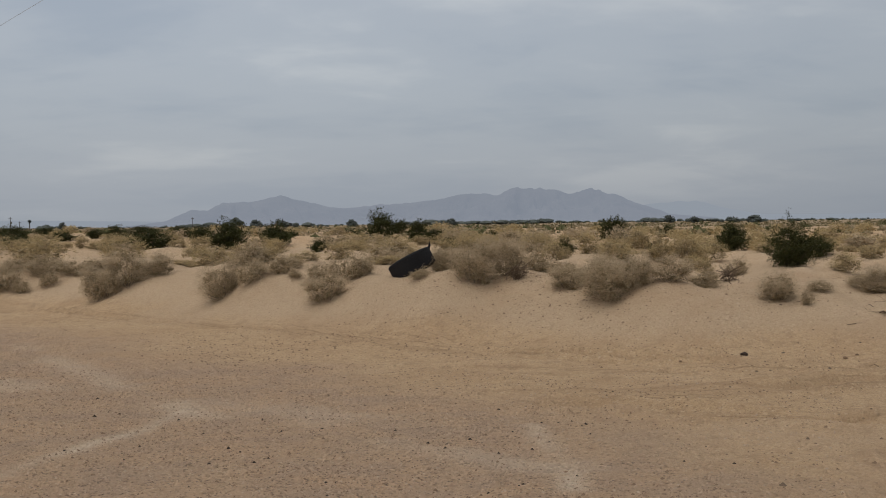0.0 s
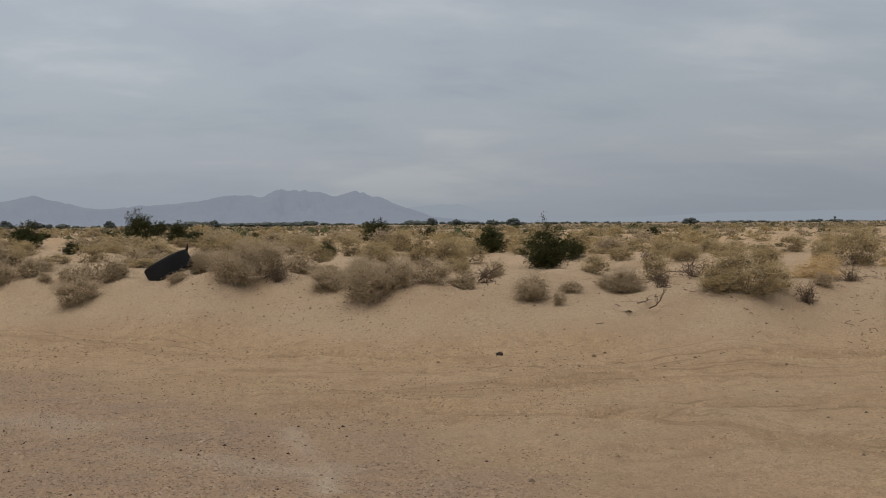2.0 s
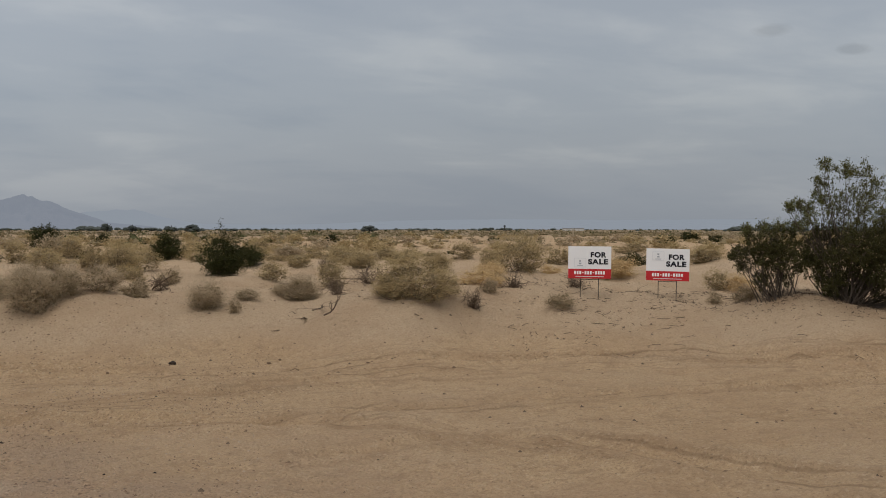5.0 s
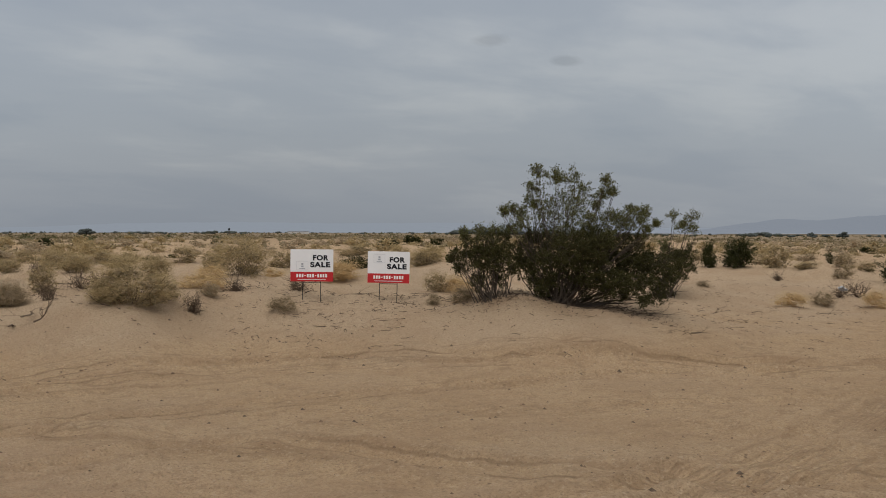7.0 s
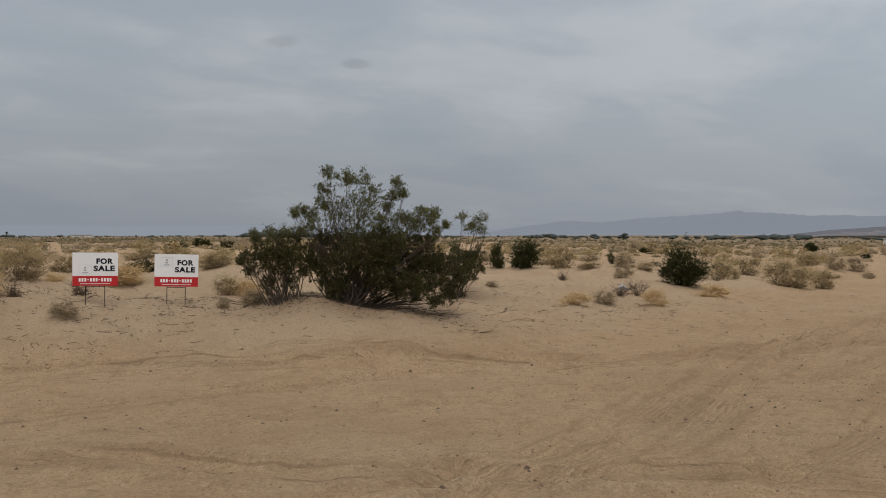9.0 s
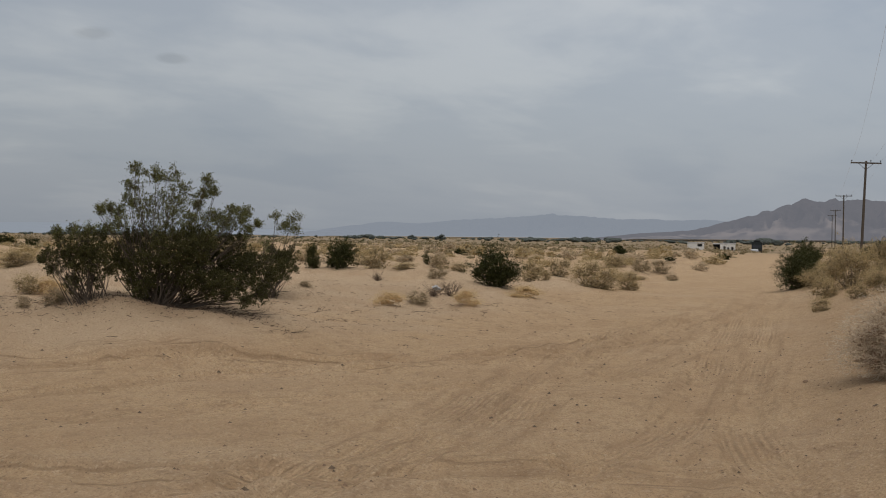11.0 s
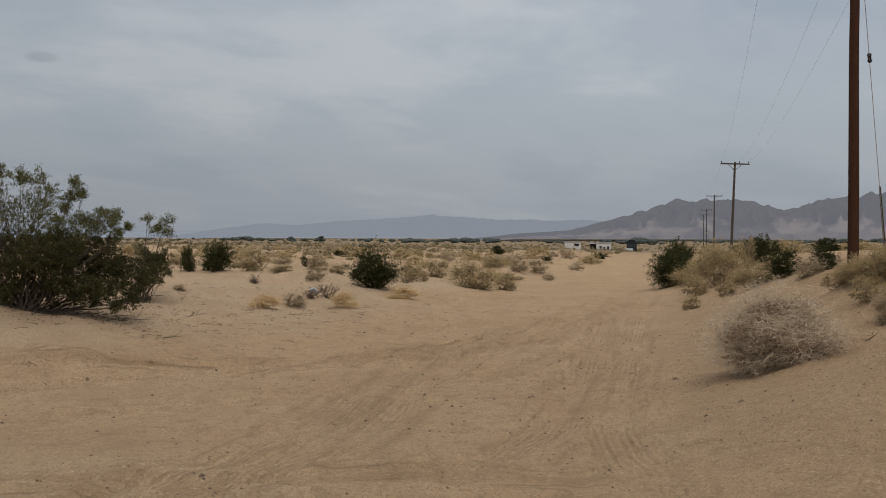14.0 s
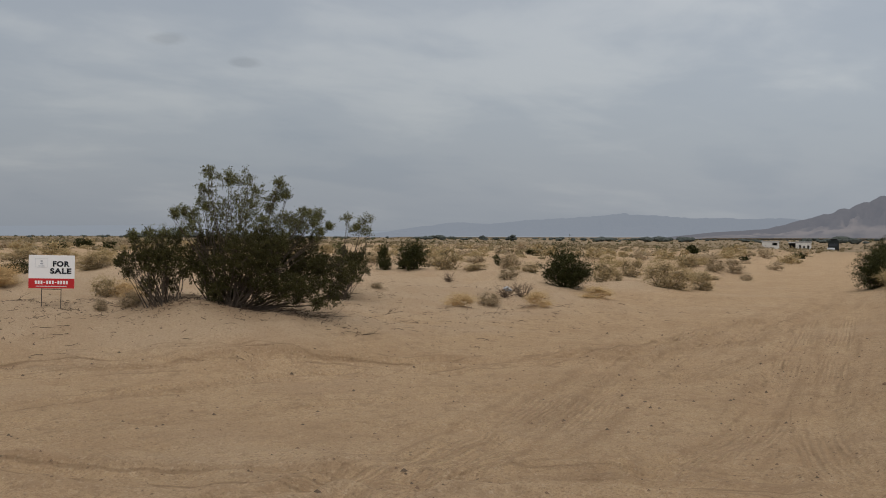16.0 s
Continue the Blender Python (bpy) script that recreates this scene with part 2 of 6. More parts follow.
def hazed_range(name, dark, light, air, thick, scale):
    """Bare rock, with the haze of miles of dusty air mixed in as emission."""
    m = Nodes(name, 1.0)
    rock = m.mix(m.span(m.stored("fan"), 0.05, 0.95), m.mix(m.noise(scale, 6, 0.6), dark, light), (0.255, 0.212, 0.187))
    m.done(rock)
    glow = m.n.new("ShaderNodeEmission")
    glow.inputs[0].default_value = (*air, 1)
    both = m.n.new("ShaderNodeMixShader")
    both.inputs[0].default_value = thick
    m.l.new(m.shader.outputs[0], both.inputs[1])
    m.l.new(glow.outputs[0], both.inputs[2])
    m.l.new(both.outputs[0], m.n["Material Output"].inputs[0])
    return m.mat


SAND = sand_ground()
SALT_GREY = leafy("grey saltbush twigs", (0.36, 0.285, 0.19), (0.50, 0.405, 0.28), (0.43, 0.342, 0.235), 0.85, 0.42)
SALT_STRAW = leafy("straw saltbush leaves", (0.36, 0.278, 0.148), (0.47, 0.372, 0.208), (0.42, 0.328, 0.176), 0.85, 0.42)
# inner twigs share a darker tone that stands in for shade inside the bush
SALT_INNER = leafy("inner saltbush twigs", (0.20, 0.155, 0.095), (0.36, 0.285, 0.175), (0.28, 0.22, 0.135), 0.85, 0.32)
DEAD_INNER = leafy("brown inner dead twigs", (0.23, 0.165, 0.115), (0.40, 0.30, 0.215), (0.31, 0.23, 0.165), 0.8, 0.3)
DEAD_PALE = leafy("bleached dead twigs", (0.42, 0.345, 0.255), (0.68, 0.575, 0.445), (0.54, 0.45, 0.34), 0.85, 0.4)
GRASS_GOLD = leafy("golden dry grass", (0.48, 0.345, 0.18), (0.64, 0.485, 0.275), (0.56, 0.415, 0.225), 0.85, 0.4)
CREOSOTE = leafy("creosote leaves", (0.024, 0.027, 0.010), (0.058, 0.06, 0.021), (0.038, 0.042, 0.015), 0.65, 0.12)
# tall creosote: lower leaves coloured as shaded, upper leaves coloured as lit
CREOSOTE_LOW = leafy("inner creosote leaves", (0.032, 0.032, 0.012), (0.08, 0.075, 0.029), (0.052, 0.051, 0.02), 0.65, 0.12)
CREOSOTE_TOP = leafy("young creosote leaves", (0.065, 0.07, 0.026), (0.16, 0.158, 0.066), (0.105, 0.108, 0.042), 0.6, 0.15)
FAR_SCRUB = leafy("far scrub", (0.15, 0.118, 0.066), (0.24, 0.19, 0.112), (0.19, 0.152, 0.088), 0.8, 0.15)
FAR_GREEN = leafy("far green scrub", (0.055, 0.06, 0.026), (0.11, 0.11, 0.05), (0.08, 0.082, 0.038), 0.8, 0.15)
# leaf colours of the horizon trees carry the blue-grey of distance haze
FAR_TREE = leafy("far tree leaves", (0.075, 0.09, 0.085), (0.12, 0.135, 0.125), (0.09, 0.105, 0.098))
STEM_GREY = bark("grey stems", (0.10, 0.075, 0.06), (0.22, 0.18, 0.145))
STEM_PALE = bark("pale creosote stems", (0.035, 0.028, 0.022), (0.13, 0.105, 0.085))
STEM_DARK = bark("dark stems", (0.035, 0.028, 0.022), (0.10, 0.08, 0.065))
DRIFTWOOD = bark("weathered dead wood", (0.06, 0.042, 0.03), (0.19, 0.14, 0.10))
POLE_WOOD = bark("creosoted pole wood", (0.028, 0.0145, 0.0095), (0.074, 0.034, 0.0205))
POLE_GREY = bark("grey pole wood", (0.05, 0.042, 0.036), (0.10, 0.085, 0.07))
RUBBER = plain("perished tyre rubber", (0.022, 0.022, 0.024), 0.8, vary=0.3)
DARK_STEEL = plain("dark steel", (0.05, 0.045, 0.042), 0.55, 0.6)
WIRE = plain("weathered wire", (0.4, 0.4, 0.41), 0.6, 0.2)
GLAZED = plain("glazed insulator", (0.05, 0.055, 0.065), 0.25)
WHITE_BOARD = plain("white sign board", (0.82, 0.83, 0.85), 0.45, vary=0.03)
RED_INK = plain("red sign ink", (0.50, 0.035, 0.04), 0.45, vary=0.04)
BLACK_INK = plain("black sign ink", (0.018, 0.022, 0.03), 0.5)
GREY_INK = plain("grey sign ink", (0.40, 0.42, 0.46), 0.5)
PALE_INK = plain("pale sign ink", (0.64, 0.66, 0.70), 0.5, vary=0.03)
WHITE_INK = plain("white sign ink", (0.85, 0.85, 0.86), 0.5, vary=0.02)
STUCCO = plain("whitewashed wall", (0.60, 0.585, 0.56), 0.9)
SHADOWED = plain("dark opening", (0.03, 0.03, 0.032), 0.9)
ROOFING = plain("grey sheet roof", (0.30, 0.29, 0.28), 0.7)
DARK_PAINT = plain("dark vehicle paint", (0.03, 0.035, 0.035), 0.35)
PALE_PLASTIC = plain("pale plastic", (0.42, 0.44, 0.47), 0.6)
STONE = plain("desert stone", (0.23, 0.155, 0.105), 0.95, vary=0.3)
PALE_STONE = plain("pale stone chips", (0.46, 0.36, 0.27), 0.95, vary=0.2)
DARK_STONE = plain("dark stone", (0.045, 0.033, 0.026), 0.85, vary=0.25)
RANGE_NORTH = hazed_range("far mountain rock", (0.08, 0.08, 0.09), (0.29, 0.27, 0.26), (0.24, 0.275, 0.335), 0.79, 0.008)
RANGE_PALE = hazed_range("farthest mountain rock", (0.10, 0.10, 0.11), (0.2, 0.2, 0.2), (0.285, 0.32, 0.37), 0.93, 0.008)
RANGE_EAST = hazed_range("far eastern mountain rock", (0.10, 0.10, 0.11), (0.22, 0.21, 0.2), (0.255, 0.288, 0.34), 0.86, 0.008)
RANGE_NEAR = hazed_range("near mountain rock", (0.03, 0.027, 0.03), (0.095, 0.08, 0.078), (0.215, 0.226, 0.262), 0.57, 0.012)

# ---------------------------------------------------------------- lie of the land
LATTICE = np.random.RandomState(7).rand(256, 256)


def lattice_noise(x, y):
    """Smooth value noise, 0 to 1, with cells one unit wide."""
    x, y = np.asarray(x, float), np.asarray(y, float)
    i, j = np.floor(x).astype(int), np.floor(y).astype(int)
    u, v = x - i, y - j
    u, v = u * u * u * (u * (6 * u - 15) + 10), v * v * v * (v * (6 * v - 15) + 10)
    a, b = LATTICE[i % 256, j % 256], LATTICE[(i + 1) % 256, j % 256]
    c, d = LATTICE[i % 256, (j + 1) % 256], LATTICE[(i + 1) % 256, (j + 1) % 256]
    return (a * (1 - u) + b * u) * (1 - v) + (c * (1 - u) + d * u) * v


def fbm(x, y, octaves=4):
    total, size = 0.0, 1.0
    for n in range(octaves):
        total = total + size * (lattice_noise(x * 2**n + 17.3 * n, y * 2**n + 9.1 * n) - 0.5)
        size *= 0.5
    return total


def ramp(a, b, v):
    t = np.clip((v - a) / (b - a), 0, 1)
    return t * t * (3 - 2 * t)


# bearing from the junction (0 is +y, clockwise), distance of the bank's foot and of its top, height of its top
BANK = np.array([
    (-180, 90, 110, 0.3), (-60, 60, 70, 0.8), (-40, 40, 46, 0.8), (-25, 28, 32.5, 0.78), (-19.7, 24.5, 28.5, 0.75),
    (-13.7, 20.6, 24.4, 0.7), (-5.8, 17.6, 20.6, 0.68), (-0.9, 15.9, 19.4, 0.68), (6, 15.6, 18.8, 0.62), (13, 14.6, 17.2, 0.5),
    (20, 13.6, 17, 0.52), (30, 14, 18, 0.6), (40, 14, 18.5, 0.54), (47, 13.6, 19.4, 0.45), (55, 15, 25, 0.36),
    (62, 18, 34, 0.22), (68, 30, 60, 0.12), (74, 60, 120, 0.05), (180, 90, 110, 0.1),
])
ROAD_WAY, ROAD_SIDE = np.array([0.950, 0.312]), np.array([0.312, -0.950])
ROAD_OFF = -0.75

# wheel tracks as lines on the plan, with half width and depth
TRACKS = [
    ([(-1.0, 11.0), (2.7, 11.2), (4.7, 12.4), (7.8, 11.8), (11.0, 10.4), (13.9, 7.6), (18, 7.6), (28, 10.3)], 0.22, 0.05),
    ([(1.5, 9.8), (3.2, 9.6), (4.7, 10.0), (6.6, 9.9), (7.9, 9.7), (10.0, 9.6), (13.0, 8.1), (20, 7.2), (40, 13.9)], 0.17, 0.045),
    ([(1.0, 10.6), (2.8, 9.8), (3.6, 9.4), (4.6, 8.3), (5.0, 7.4), (5.4, 6.3), (6.2, 5.1), (7.6, 3.7), (8.0, 1.5)], 0.26, 0.07),
    ([(20, 9.0), (12.8, 7.1), (9.8, 6.0), (7.7, 5.2), (6.6, 5.1), (5.0, 5.3)], 0.20, 0.035),
    ([(20, 8.0), (12.5, 6.6), (9.4, 5.3), (8.0, 4.9), (6.8, 4.8), (5.2, 4.6)], 0.20, 0.035),
    ([(40, 13.9), (18.4, 6.8), (12.9, 4.9), (10.0, 3.9), (8.8, 3.65), (7.7, 3.7)], 0.20, 0.03),
    ([(39.9, 13.2), (18.5, 6.2), (12.9, 4.4), (9.5, 3.3), (7.5, 2.2)], 0.20, 0.03),
    ([(0, 13.2), (3.5, 12.9), (5.5, 13.1), (8.2, 12.6), (11.65, 9.9), (12.4, 9.0), (16.6, 8.0), (23.3, 9.4)], 0.14, 0.04),
    ([(-12, 26.6), (-8.3, 23.1), (-4.9, 20.2), (-2.0, 17.8), (-0.4, 16.1), (0.9, 14.6), (3.0, 13.8)], 0.16, 0.07),
    ([(3.0, 8.0), (6.4, 8.6), (9.0, 7.5), (12.5, 5.9), (17, 6.3)], 0.16, 0.03),
]


def along(line, x, y):
    """Signed distance from a bent line on the plan, and how far along it; far off, only that it is far."""
    x, y = np.asarray(x, float), np.asarray(y, float)
    px, py = [p[0] for p in line], [p[1] for p in line]
    near = (x > min(px) - 2.5) & (x < max(px) + 2.5) & (y > min(py) - 2.5) & (y < max(py) + 2.5)
    gap, side, run = np.full(x.shape, 99.0), np.full(x.shape, 99.0), np.zeros(x.shape)
    if near.any():
        gap[near], side[near], run[near] = close_along(line, x[near], y[near])
    return gap, side, run


def close_along(line, x, y):
    best, side, run, start = np.full(np.shape(x), 1e9), np.zeros(np.shape(x)), np.zeros(np.shape(x)), 0.0
    for (x0, y0), (x1, y1) in zip(line, line[1:]):
        length = np.hypot(x1 - x0, y1 - y0)
        ux, uy = (x1 - x0) / length, (y1 - y0) / length
        t = np.clip((x - x0) * ux + (y - y0) * uy, 0, length)
        dx, dy = x - x0 - t * ux, y - y0 - t * uy
        far = np.hypot(dx, dy)
        near = far < best
        best, side, run = np.where(near, far, best), np.where(near, np.sign(dx * uy - dy * ux) * far, side), np.where(near, start + t, run)
        start += length
    return best, side, run


def smooth_line(line, rounds=2):
    """Rounds a bent line's corners off."""
    for _ in range(rounds):
        cut = [line[0]]
        for a, b in zip(line, line[1:]):
            cut += [(0.75 * a[0] + 0.25 * b[0], 0.75 * a[1] + 0.25 * b[1]), (0.25 * a[0] + 0.75 * b[0], 0.25 * a[1] + 0.75 * b[1])]
        line = cut + [line[-1]]
    return line


TRACKS = [(smooth_line(line), wide, deep) for line, wide, deep in TRACKS]
# sand heaped up round the roots of the larger bushes: place on the plan, width, height
MOUNDS = [(0.69, 18.33, 1.25, 0.17), (2.57, 17.03, 1.2, 0.16), (-3.37, 20.75, 1.1, 0.12), (-5.91, 22.65, 1.3, 0.1), (4.42, 15.97, 0.85, 0.06), (3.71, 15.4, 0.8, 0.1), (11.04, 12.0, 0.8, 0.07), (12.4, 11.3, 0.8, 0.06), (11.23, 11.34, 0.6, 0.06), (29.63, 7.93, 1.3, 0.2), (16.5, 2.29, 1.2, 0.2)]
# clods and footprints on the bare sand
MOUNDS += [(9.83, 11.19, 0.2, -0.06), (10.05, 11.2, 0.15, 0.05), (10.83, 11.03, 0.2, -0.07), (11.02, 11.08, 0.15, 0.05), (11.59, 6.12, 0.16, 0.05), (8.19, 5.34, 0.16, 0.05), (18.73, 9.75, 0.3, 0.05), (20.39, 9.66, 0.3, 0.05), (20.71, 8.57, 0.25, 0.05), (5.8, 5.74, 0.22, 0.05), (8.55, 6.0, 0.3, 0.05), (4.2, 9.27, 0.25, 0.04), (4.84, 8.02, 0.25, 0.05)]


def height(x, y, fine=True):
    """The ground's height: a level junction, sand banks round it, a road off to the east, low hummocks beyond."""
    x, y = np.asarray(x, float), np.asarray(y, float)
    far, bearing = np.hypot(x, y), np.degrees(np.arctan2(x, y))
    foot, top, high = (np.interp(bearing, BANK[:, 0], BANK[:, n]) for n in (1, 2, 3))
    wobble = 1 + 0.07 * fbm(bearing / 5.0 + 40, far * 0 + 3.0, 2)
    bank = ramp(0, 1, (far / wobble - foot) / (top - foot))
    across, ahead = x * ROAD_SIDE[0] + y * ROAD_SIDE[1] - ROAD_OFF, x * ROAD_WAY[0] + y * ROAD_WAY[1]
    off_road = ramp(1.1, 4.0, np.abs(across)) * ramp(1, 3, ahead) + (1 - ramp(1, 3, ahead))
    z = high * bank * np.where(ahead > 3, np.maximum(off_road, 0.15), 1)
    z = z + 1.05 * ramp(0.2, 5.0, across) * ramp(5.5, 10, ahead) * (1 - 0.65 * ramp(35, 90, ahead))
    wild = np.clip(bank + ramp(0.8, 4, across) * ramp(6, 10, ahead), 0, 1) * np.where(ahead > 3, off_road, 1)
    z = z + wild * (0.34 * fbm(x / 4.2, y / 4.2, 3) + 0.18 * fbm(x / 1.3 + 3, y / 1.3, 3) + 0.34 * ramp(30, 80, far) * fbm(x / 17.0 + 5, y / 17.0, 2))
    z = z + wild * 0.35 * ramp(60, 400, far) - 9.0 * ramp(620, 2600, far)
    z = z + 0.05 * fbm(x / 2.6 + 8, y / 2.6 + 3, 3) * (1 - ramp(40, 90, far))
    z = z - 1.05 * ramp(80, 290, far) * ramp(48, 66, bearing) - 0.7 * ramp(70, 300, far) * (1 - 0.6 * ramp(48, 66, bearing))
    z = z - ramp(100, 420, far) * (0.95 - 0.35 * ramp(-4, 12, bearing) + 0.8 * ramp(32, 52, bearing))
    for mx, my, wide, high in MOUNDS:
        near = (x - mx) ** 2 + (y - my) ** 2 < (3 * wide) ** 2
        z = z + np.where(near, high * np.exp(-((x - mx) ** 2 + (y - my) ** 2) / wide**2), 0)
    if fine:
        z = z + (0.05 * fbm(x / 0.55, y / 0.55, 3) + 0.03 * np.maximum(fbm(x / 0.17 + 5, y / 0.17, 2) - 0.12, 0)) * (1 - ramp(25, 40, far))
        bx, by = x + 0.1 * fbm(x / 0.7, y / 0.7 + 9, 2), y + 0.1 * fbm(x / 0.7 + 30, y / 0.7, 2)
        for line, wide, deep in TRACKS:
            gap, _, run = along(line, bx, by)
            worn = np.clip(0.55 + 1.6 * fbm(run / 2.3 + wide * 99, run * 0 + deep * 77, 2), 0.0, 1.2) * (1 - ramp(22, 38, far))
            z = z + worn * deep * (0.9 * np.exp(-(((gap - 1.55 * wide) / (0.42 * wide)) ** 2)) - np.exp(-((gap / wide) ** 6)))
    return z


# ---------------------------------------------------------------- building helpers
def mesh_from(name, verts, faces, material, smooth=False):
    me = bpy.data.meshes.new(name)
    me.from_pydata([tuple(v) for v in verts] if not isinstance(verts, np.ndarray) else verts.tolist(), [], faces if isinstance(faces, list) else faces.tolist())
    if material:
        me.materials.append(material)
    if smooth:
        me.shade_smooth()
    return me


def part(name, bm, material, parent, label=""):
    """Links a bmesh, or a mesh, as one part under a thing or under a part."""
    if isinstance(bm, bmesh.types.BMesh):
        me = bpy.data.meshes.new(name)
        bm.to_mesh(me)
        bm.free()
        me.materials.append(material)
    else:
        me = bm
    ob = new(name, me)
    ob.parent = parent
    return tagged(ob, label)


def thing(name, m, label, category, group=""):
    ob = new(name)
    ob.empty_display_size = 0.1
    ob.matrix_basis = m
    return tagged(ob, label, category, group)


def tube_faces(path, radii, sides=5):
    """Rings along a bent line, joined into a closed tube: verts and faces."""
    path = [Vector(p) for p in path]
    verts, faces = [], []
    for i, p in enumerate(path):
        way = (path[min(i + 1, len(path) - 1)] - path[max(i - 1, 0)]).normalized()
        side = way.cross(Vector((0.31, 0.17, 0.93)) if abs(way.z) < 0.95 else Vector((1, 0, 0))).normalized()
        other = way.cross(side)
        for k in range(sides):
            a = 2 * math.pi * k / sides
            verts.append(p + radii[i] * (math.cos(a) * side + math.sin(a) * other))
    for i in range(len(path) - 1):
        for k in range(sides):
            a, b = i * sides + k, i * sides + (k + 1) % sides
            faces.append((a, b, b + sides, a + sides))
    faces.append(tuple(range(sides))[::-1])
    faces.append(tuple(range((len(path) - 1) * sides, len(path) * sides)))
    return verts, faces


class Heap:
    """Gathers verts and faces of many pieces into one mesh."""

    def __init__(self):
        self.v, self.f = [], []

    def add(self, verts, faces):
        n = len(self.v)
        self.v += [tuple(v) for v in verts]
        self.f += [tuple(i + n for i in f) for f in faces]

    def tube(self, path, radii, sides=5):
        self.add(*tube_faces(path, radii, sides))

    def mesh(self, name, material, smooth=False):
        return mesh_from(name, self.v, self.f, material, smooth)


def slab(x, y, z, bevel=0.0):
    """A block of that size, centred, with rounded edges."""
    bm = bmesh.new()
    bmesh.ops.create_cube(bm, size=1, matrix=Matrix.Diagonal((x, y, z, 1)))
    if bevel:
        bmesh.ops.bevel(bm, geom=bm.edges[:], offset=bevel, segments=2, affect="EDGES")
    return bm


def moved(bm, m):
    bm.transform(m)
    return bm


def ground_at(x, y):
    return float(height(np.array([x]), np.array([y]))[0])


# ---------------------------------------------------------------- ground, one sheet to the horizon
GRAVEL_EDGE = [(-12.0, 24.5), (-6.0, 18.5), (-2.3, 15.1), (-0.83, 12.25), (0.44, 10.2), (1.8, 8.7), (2.75, 7.8), (3.2, 7.0), (4.6, 3.5), (6.5, -2.0), (9, -9)]
PALE_LINES = [([(-3.1, 6.6), (-2.84, 7.85), (-2.65, 8.65), (-2.37, 9.6), (-2.27, 10.6)], 0.085, 1.0), ([(-5.7, 16.5), (-3.6, 12.95), (-2.27, 10.57), (-0.96, 9.2), (0.76, 7.8)], 0.22, 0.5), ([(0.66, 9.3), (0.73, 8.5), (0.8, 8.0), (0.74, 7.2)], 0.09, 1.0), ([(-5.5, 12.9), (-2.57, 11.5), (-0.86, 10.0)], 0.3, 0.35)]


def build_ground():
    fine = np.radians(np.concatenate([np.arange(-27, 92.01, 0.25)]))
    rest = np.radians(np.arange(94, 333.1, 3.0))
    round_about = np.concatenate([fine, rest])
    rings = [0.4, 1.2, 2.2, 3.2, 4.2]
    for edge, step in ((6.3, 1.012), (23, 1.0038), (42, 1.0075)):
        while rings[-1] < edge:
            rings.append(rings[-1] * step)
    while rings[-1] < 4700:
        rings.append(rings[-1] * 1.035)
    rings = np.array(rings)
    cols, rows = len(round_about), len(rings)
    far, bearing = np.meshgrid(rings, round_about, indexing="ij")
    x, y = (far * np.sin(bearing)).ravel(), (far * np.cos(bearing)).ravel()
    z = height(x, y)
    verts = np.concatenate([np.stack([x, y, z], 1), [[0, 0, height(0.0, 0.0)]]])
    i, j = np.meshgrid(np.arange(rows - 1), np.arange(cols), indexing="ij")
    a, b = (i * cols + j).ravel(), (i * cols + (j + 1) % cols).ravel()
    quads = np.stack([a, a + cols, b + cols, b], 1)
    hub = len(verts) - 1
    faces = quads.tolist() + [(hub, int(k), int((k + 1) % cols)) for k in range(cols)]
    me = bpy.data.meshes.new("ground")
    me.from_pydata(verts.tolist(), [], faces)
    me.materials.append(SAND)
    me.shade_smooth()

    def store(name, v):
        me.attributes.new(name, "FLOAT", "POINT").data.foreach_set("value", np.concatenate([v, [0.0]]).astype(np.float32))

    flat = np.hypot(x, y)
    _, side, _ = close_along(GRAVEL_EDGE, x, y)
    store("gravel", ramp(-1.0, 1.4, side + 1.6 * fbm(x / 2.5, y / 2.5, 4)) * (1 - 0.75 * ramp(0.10, 0.3, z)))
    pale = np.zeros_like(x)
    for line, wide, much in PALE_LINES:
        gap, _, run = along(smooth_line(line), x, y)
        pale = np.maximum(pale, much * np.exp(-((gap / wide) ** 2)) * np.clip(0.6 + 1.5 * fbm(run / 1.4 + wide * 50, run * 0 + 2, 2), 0, 1))
    store("pale", pale)
    packed = np.zeros_like(x)
    for line, wide, deep in TRACKS:
        gap, offset, run = along(line, x, y)
        packed = np.maximum(packed, 0.3 * np.exp(-((gap / (0.8 * wide)) ** 2)) * np.clip(0.4 + 2.0 * fbm(run / 1.7 + deep * 300, run * 0 + wide, 2), 0, 1))
        if deep >= 0.07:
            packed = np.maximum(packed, np.exp(-((gap / 0.13) ** 2)) * np.clip(0.75 + 1.6 * fbm(run / 1.3, run * 0 + wide * 7, 3), 0, 1.3))
        # thin dark lines along the rut edges paint in the shade of their lips
        for k, edge in enumerate((-1.9, -1.1, 1.0, 1.7)):
            sway = edge * wide + 0.09 * fbm(run / 2.5 + 60 * k, run * 0 + deep * 500, 3)
            thin = 0.035 + 0.03 * lattice_noise(run / 0.9 + 40 * k, run * 0 + wide * 70)
            packed = np.maximum(packed, np.exp(-(((offset - sway) / thin) ** 2)) * np.clip(0.25 + 2.2 * fbm(run / 2.2 + 33 * k, run * 0 + deep * 200 + wide * 90, 3), 0, 1))
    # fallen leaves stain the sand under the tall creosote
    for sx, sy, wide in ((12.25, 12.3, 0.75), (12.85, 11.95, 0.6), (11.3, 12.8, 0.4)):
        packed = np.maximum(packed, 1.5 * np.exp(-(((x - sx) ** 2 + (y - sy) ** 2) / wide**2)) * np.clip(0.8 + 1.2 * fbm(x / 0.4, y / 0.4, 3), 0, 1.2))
    # the bank right of the road is toned darker too
    off_line = x * ROAD_SIDE[0] + y * ROAD_SIDE[1] - ROAD_OFF
